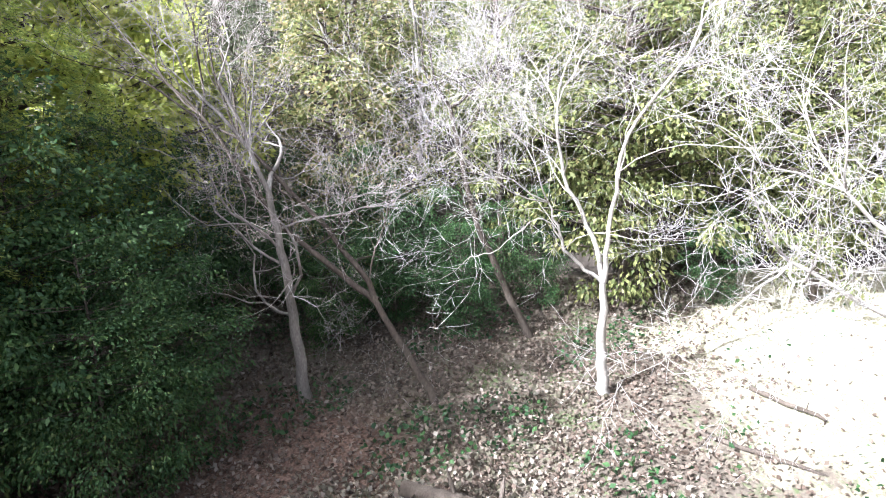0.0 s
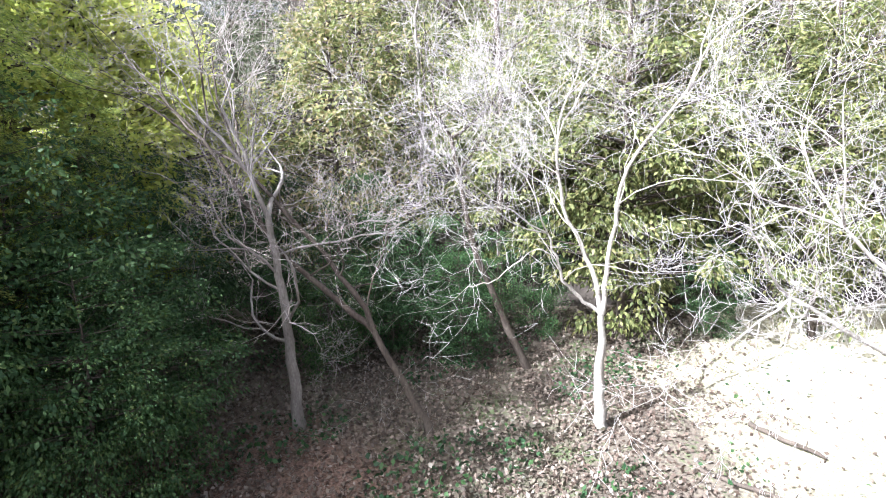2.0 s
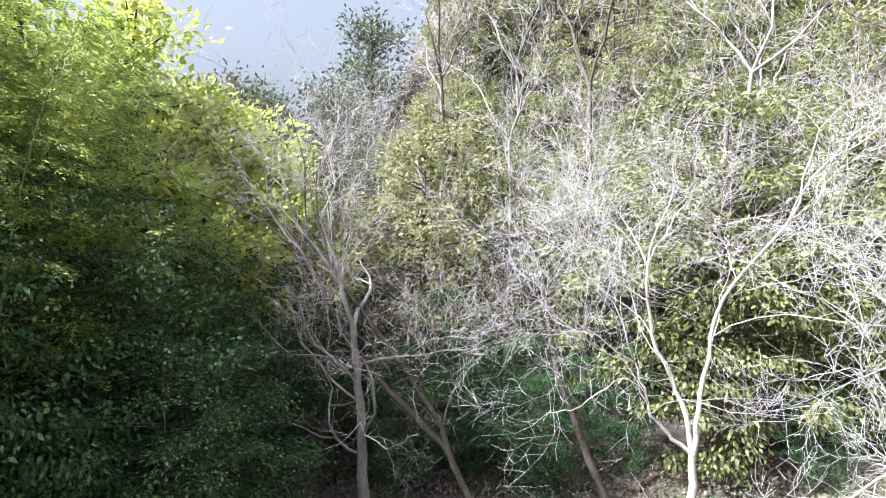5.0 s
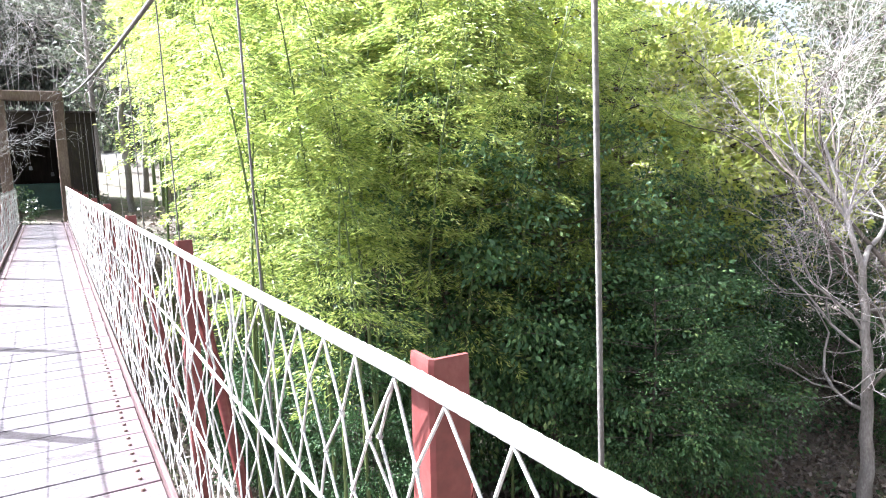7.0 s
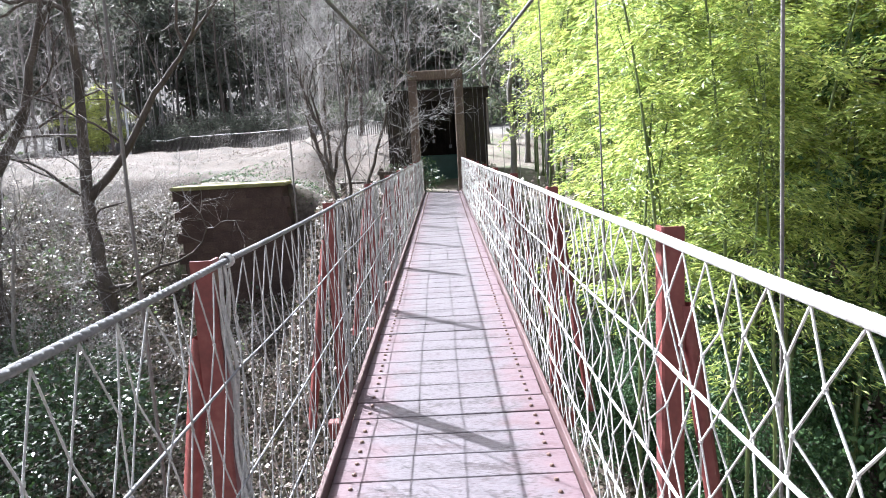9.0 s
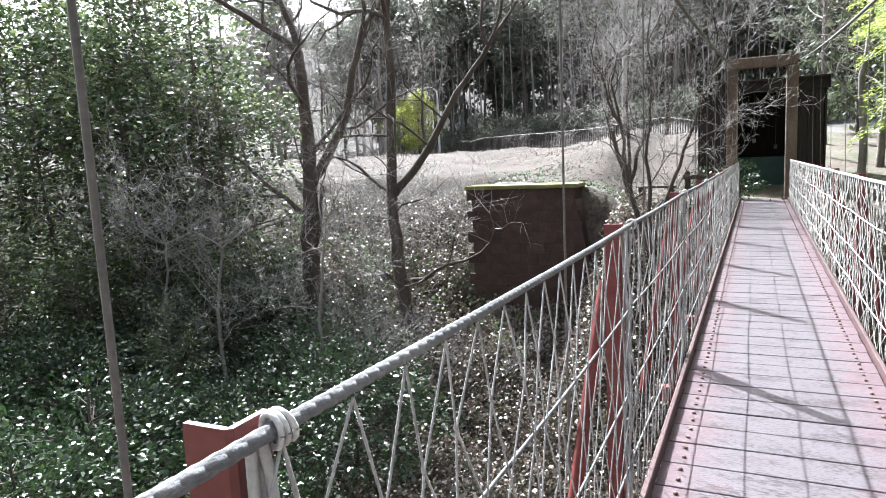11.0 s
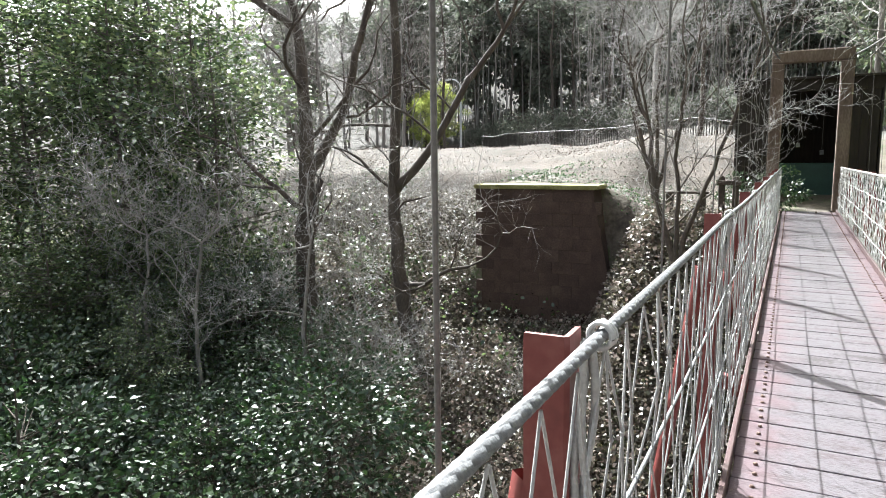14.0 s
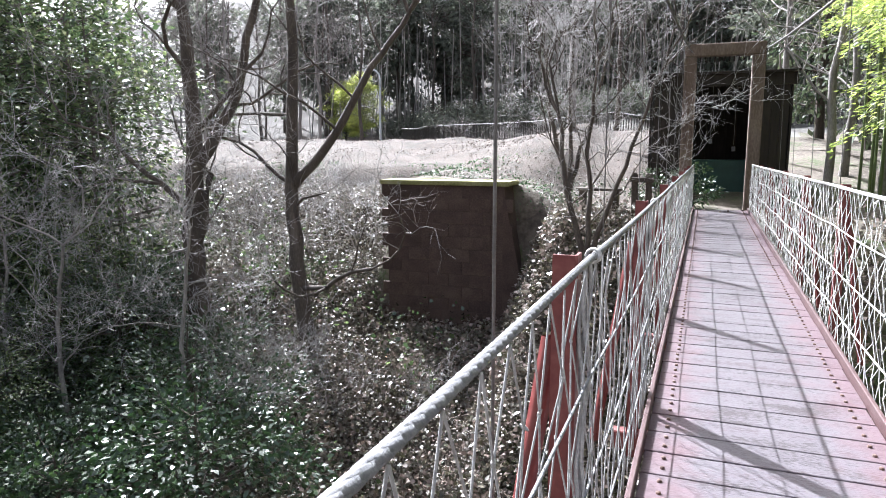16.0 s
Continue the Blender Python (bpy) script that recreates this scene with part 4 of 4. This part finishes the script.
# yellow-green trees beyond the grove
yg = make_leafy("broadleaf_tree", "sunlit yellow-green broadleaf tree", "tree", leafy_tree(71, 9, 2.5, 0.16, 110, 130, 0.16, M_YELLOW, 0.1, 0.2, 0.7, 0.6, 0.2), M_DARKBARK, M_YELLOW)
scatter(yg, [(12.4, 11.8, 1.3), (14.2, 11.4, 1.15), (16.6, 11.8, 0.98), (11.2, 13.8, 1.35), (19, 13.2, 0.9), (-24.5, 50, 0.6), (-27.5, 53, 0.6)])
mid = make_leafy("broadleaf_tree", "mid-green broadleaf tree on the valley side", "tree", leafy_tree(72, 9, 2.6, 0.16, 100, 45, 0.24, M_FARLEAF, 0.08, 0.2), M_DARKBARK, M_FARLEAF)
scatter(mid, [(18, 11.5, 0.75), (22, 18, 0.9), (26, 20, 0.9), (31, 24, 1.1), (34, 19, 1.0), (28, 14, 0.9), (38, 27, 1.2), (40, 20, 1.1), (5, 27, 1.1), (8, 30, 1.2), (3.5, 33, 1.1), (11, 26, 1.2)])

# leafless wood on hills, ahead and to the right
wood = []
for k in range(3):
    d = bare_tree(80 + k, [([(0, 0, 0), (0.15, 0.1, 2.5), (-0.1, 0, 5.0), (0.1, 0.1, 8.0)], 0.105, [0.35, 0.5, 0.6, 0.7, 0.8, 0.9])], 8.5, 0.75, 4, order=4)
    wood.append(plant_bare("bare_tree", "tall leafless woodland tree with grey twigs", d, (0, 0, 0), M_GREYBARK if k != 1 else M_DARKBARK, M_PINKTWIG))
spots = [(18.5, 6.5), (18.6, 2.2), (20.0, -1.5), (21.5, 3.0), (19.5, -5.0), (23.0, -7.0), (20.5, 5), (22.5, 8), (23.5, -2), (25, 9), (27, 5.5), (24, 1), (25, 6), (30, 10), (26, -5), (18.5, -8), (28, 2)]
far_spots = []
while len(far_spots) < 60:
    x, y = rg.uniform(-58, 14), rg.uniform(49, 74)
    if y > 50 + 0.0 * x and all((x - u) ** 2 + (y - v) ** 2 > 6 for u, v in far_spots):
        far_spots.append((x, y))
near_far = [(2.4, 22.6, 1.0), (3.7, 23.6, 1.1), (-30, 30), (-34, 38), (-38, 30), (-33, 46), (-40, 46), (-28, 52), (-36, 54), (-46, 38), (-26, 25), (-30, 22), (-36, 22), (3.2, 26), (4.4, 29.5), (-4.5, 27), (2.0, 30), (-3.8, 33), (-20, 27), (-23, 33), (-18, 38), (-24, 28), (-27, 36), (-30, 40), (-22, 40), (-26, 44), (-32, 34), (-36, 44), (-29, 48), (-42, 40), (-40, 34), (-21, 24), (-24, 22)]
allspots = spots + near_far
for k in range(3):
    scatter(wood[k], allspots[k::3], (0.8, 1.25))
dark = plant_bare("bare_tree", "tall dark leafless tree in the far wood", bare_tree(87, [([(0, 0, 0), (0.1, 0.1, 3.0), (-0.1, 0, 6.0), (0.1, 0.1, 9.5)], 0.13, [0.45, 0.55, 0.65, 0.75, 0.85, 0.95])], 8.0, 0.6, 4, order=4), (0, 0, 0), M_DARKBARK, M_GREYBARK)
scatter(dark, far_spots, (0.8, 1.25))
scatter(make_leafy("conifer_tree", "tall dark conifer in the far wood", "tree", leafy_tree(91, 14, 2.4, 0.2, 95, 28, 0.48, M_DARKLEAF, 0.12, 0.7, 0.45), M_DARKBARK, M_DARKLEAF),
        [(-36.0, 57.0, 0.90), (-32.4, 59.6, 1.14), (-28.8, 62.2, 0.98), (-25.2, 58.3, 1.22), (-21.6, 60.9, 1.06), (-18.0, 57.0, 0.90), (-14.4, 59.6, 1.14), (-10.8, 62.2, 0.98), (-7.2, 58.3, 1.22), (-3.6, 60.9, 1.06), (0.0, 57.0, 0.90), (3.6, 59.6, 1.14), (7.2, 62.2, 0.98), (-36, 64), (-28, 64), (-22, 61, 0.9), (-15, 62, 0.85), (-44, 56), (-50, 48), (-50, 38), (-47, 28), (-40, 24, 0.8), (12, 56), (16, 62), (0, 76), (-20, 78), (-8, 80), (-34, 60, 0.9), (-40, 52, 0.9), (-44, 44, 0.9), (-42, 34, 0.8), (-9, 62), (-12, 66), (-6, 64), (-15, 70), (-4, 70), (-11, 75), (-18, 66, 0.9), (1, 66), (5, 60), (8, 70), (-2, 60), (-25, 72), (-30, 68), (3, 48, 0.8), (9, 44, 0.8)])

# leafless bushes on the bank
bush = plant_bare("leafless_shrub", "pale leafless shrub with tangled twigs on the bank", bare_tree(97, [
    ([(0, 0, 0), (0.3, 0.1, 0.7), (0.8, 0.2, 1.5)], 0.03, [0.4, 0.7]),
    ([(0, 0, 0), (-0.4, 0.1, 0.7), (-0.7, -0.2, 1.4)], 0.03, [0.5, 0.8]),
    ([(0, 0, 0), (0.0, -0.4, 0.6), (0.1, -0.9, 1.2)], 0.03, [0.5, 0.8]),
], 3.2, 0.9, 4, order=4, fine=0.9), (0, 0, 0), M_BARK, M_TWIG)
bush["category"] = "shrub"
scatter(bush, [(-10.6, 33.2, 0.4), (-8.4, 32.6, 0.35), (-6.2, 31.0, 0.3), (-13.5, 17.8, 1.2), (-7.4, 15.6, 0.8), (-10.6, 19.2, 1.1), (-4.6, 16.4, 0.6), (-8.6, 20.2, 0.9), (-9.4, 15.4, 1.0)])

# thin pale saplings in front of the dark far wood
sx, sy = rng.uniform(-32, 10, 150), rng.uniform(52, 60, 150)
sp = np.stack([sx, sy, land(sx, sy) - 0.1], 1)
st = sp + np.stack([rng.normal(size=150) * 0.5, rng.normal(size=150) * 0.4, rng.uniform(6, 10, 150)], 1)
sr = rng.uniform(0.03, 0.07, 150)
tagged(new("sapling_stems", mesh_np("sapling_stems", *tubes(sp, st, sr, sr * 0.5, 5), M_BARK, True)), "thin pale upright sapling stems before the far wood", "saplings", kind="stuff")

# dark hedge behind the railing
hd = make_leafy("clipped_hedge", "dark rounded hedge behind the road", "hedge", leafy_tree(95, 2.2, 2.4, 0.1, 60, 60, 0.18, M_DARKLEAF, 0.02, 0.1), M_DARKBARK, M_DARKLEAF)
scatter(hd, [(-17.5, 52, 1), (-13.5, 51, 1.05), (-9.5, 51, 1.0), (-5.5, 50, 1.05), (-1.5, 49, 1.1), (2.5, 47, 1.1), (-22, 54, 1)])

def fallen_log(label, a, b, rad, bark):
    """A fallen trunk with broken stubs, lying on the ground."""
    r = np.random.default_rng(int(abs(a[0] * 97)))
    t = np.linspace(0, 1, 9)
    x, y = a[0] + (b[0] - a[0]) * t, a[1] + (b[1] - a[1]) * t + 0.05 * np.sin(5 * t)
    z0 = float(land(*a)) + rad * 0.75
    z1 = float(land(*b)) + rad * 0.6
    P = np.stack([x, y, z0 + (z1 - z0) * t + 0.015 * r.normal(size=9)], 1)
    P -= P[0]
    log = tagged(new("fallen_log"), label, "log")
    log.location = (a[0], a[1], z0)
    R = rad * (1 - 0.45 * t) * (1 + 0.06 * r.normal(size=9))
    put("log_trunk", mesh_np("log_trunk", *pipe(np.concatenate([P[:1], P, P[-1:]]), np.concatenate([[0.001], R, [0.001]]), 10), bark, True), log)
    for k in (3, 5, 6):
        d = unit(np.array([r.normal(), r.normal(), 1.2]))
        put("broken_stub", mesh_np("broken_stub", *pipe([P[k], P[k] + d * rad * 2.2, P[k] + d * rad * 3.4], [rad * 0.3, rad * 0.22, rad * 0.04], 6), bark, True), log)


fallen_log("dark fallen log on the shaded valley floor", (9.1, 2.4), (8.6, -0.1), 0.15, M_DARKBARK)
fallen_log("thin fallen branch at the edge of the clearing", (11.6, -2.2), (10.6, -3.9), 0.05, M_DARKBARK)
fallen_log("short dead branch on the pale grass", (13.2, -3.3), (12.2, -4.3), 0.055, M_DARKBARK)

# ---------- ground cover ----------
def cover(name, label, n, xr, yr, size, mat, height, keep=None):
    x, y = rng.uniform(*xr, n), rng.uniform(*yr, n)
    if keep is not None:
        ok = keep(x, y)
        x, y = x[ok], y[ok]
    h = height * rng.random(len(x)) ** 1.5
    P = np.stack([x, y, land(x, y) + 0.02 + h], 1)
    D = rng.normal(size=P.shape) + np.array([0, 0, 0.35])
    L = size * (0.6 + 0.8 * rng.random(len(P)))
    V, F = leaves(P, D, L, L * 0.7, 0.1, 1.0)
    tagged(new(name, mesh_np(name, V, F, mat)), label, "leaves", kind="stuff")


cover("ivy_cover", "glossy ivy and brown leaves covering the bank", 210000, (-13, 3.5), (-11, 19.4), 0.10, M_IVY, 0.5, lambda x, y: ((np.abs(x) > 1.3) | (y < 17.5)) & (rng.random(len(x)) < np.exp(-np.abs(x + 3.5) / 6) * (0.35 + 0.65 * ss(-3, 5, y))))
cover("bank_evergreens", "low glossy evergreen undergrowth along the bank", 70000, (-24, -5), (12.5, 21), 0.12, M_EVERGREEN, 1.1, lambda x, y: (np.sin(1.1 * x) + np.sin(1.4 * y + 0.7 * x) + 0.5 * rng.normal(size=len(x)) > -0.2) & (rng.random(len(x)) < ss(-9, -14, x) * ss(21, 19, y) + 0.10 * ss(19.4, 18.8, y)))
cover("bank_litter", "bleached dry leaves and stalks on the sunny bank", 120000, (-16, -0.9), (9.5, 22.5), 0.085, M_PALELEAF, 0.4, lambda x, y: ((y < 19.3) | (x < -7.7)) & (rng.random(len(x)) < (0.4 + 0.6 * ss(-13, -7, x)) * (0.5 + 0.5 * ss(9, 13, y))))
cover("fallen_leaves", "pale dry fallen leaves on the sunny bank", 60000, (-17, 2.5), (6, 19.5), 0.085, M_LITTER, 0.25, lambda x, y: (rng.random(len(x)) < np.exp(-np.abs(x + 6) / 7)))
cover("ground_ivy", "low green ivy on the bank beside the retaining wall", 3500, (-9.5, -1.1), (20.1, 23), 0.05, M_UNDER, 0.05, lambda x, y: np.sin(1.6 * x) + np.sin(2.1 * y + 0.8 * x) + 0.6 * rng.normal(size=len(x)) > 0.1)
cover("upper_litter", "brown and pale fallen leaves on the upper bank", 20000, (-24, -1.3), (19.8, 36), 0.05, M_LITTER, 0.02, lambda x, y: np.sin(0.8 * x + 0.5 * y) + np.sin(1.1 * y - 0.4 * x) + rng.normal(size=len(x)) > 0.3)
cover("leaf_litter", "dry fallen leaves on the valley floor", 80000, (1.5, 19), (-10, 9.5), 0.085, M_LITTER, 0.06, lambda x, y: (rng.random(len(x)) < 0.04 + 0.96 * ss(-4.5, -0.5, y + 0.5 * np.sin(1.9 * x))))
cover("green_undergrowth", "low green undergrowth among fallen leaves", 14000, (7, 19), (-8, 8), 0.10, M_SHADYLEAF, 0.25, lambda x, y: (np.sin(1.3 * x) + np.sin(1.7 * y + x) > 0.3) & ((y > -1.5) | (rng.random(len(x)) < 0.12)))
cover("pale_leaves", "bleached pale dead leaves scattered below the bridge", 6000, (8.0, 13.0), (-0.6, 4.2), 0.10, M_PALELEAF, 0.05, lambda x, y: np.sin(0.9 * x + 1.0) + np.sin(1.2 * y + 0.6 * x) + 0.7 * rng.normal(size=len(x)) > 0.0)
cover("bank_grass", "low weeds on the upper bank", 6000, (-14, -3), (19.6, 24), 0.05, M_SHADYLEAF, 0.05, lambda x, y: np.sin(1.1 * x) * np.sin(1.3 * y) + 0.35 * rng.normal(size=len(x)) > -0.1)

# ---------- bridge planks and bolts ----------
plank_me = bm_mesh("plank", box_bm(1.034, PITCH - 0.009, 0.04, 0.003), M_PLANK)
bolts = []
y = Y0 + PITCH / 2
while y < 20.0:
    put("plank", plank_me, bridge, "", pose(random.uniform(-0.004, 0.004), y, -0.0215 + random.uniform(-0.002, 0.002), random.uniform(-0.5, 0.5), 0, random.uniform(-0.25, 0.25)))
    for s in (-1, 1):
        for o in (-0.05, 0.05):
            bolts.append(pipe([(s * 0.432 + random.uniform(-0.004, 0.004), y + o, -0.004), (s * 0.432, y + o, 0.007), (s * 0.432, y + o, 0.0075)], [0.011, 0.010, 0.0005], 6))
    y += PITCH
bvv, bff = merged(bolts)
put("bolts", mesh_np("bolts", bvv, bff, M_BOLT), bridge)["kind"] = "stuff"
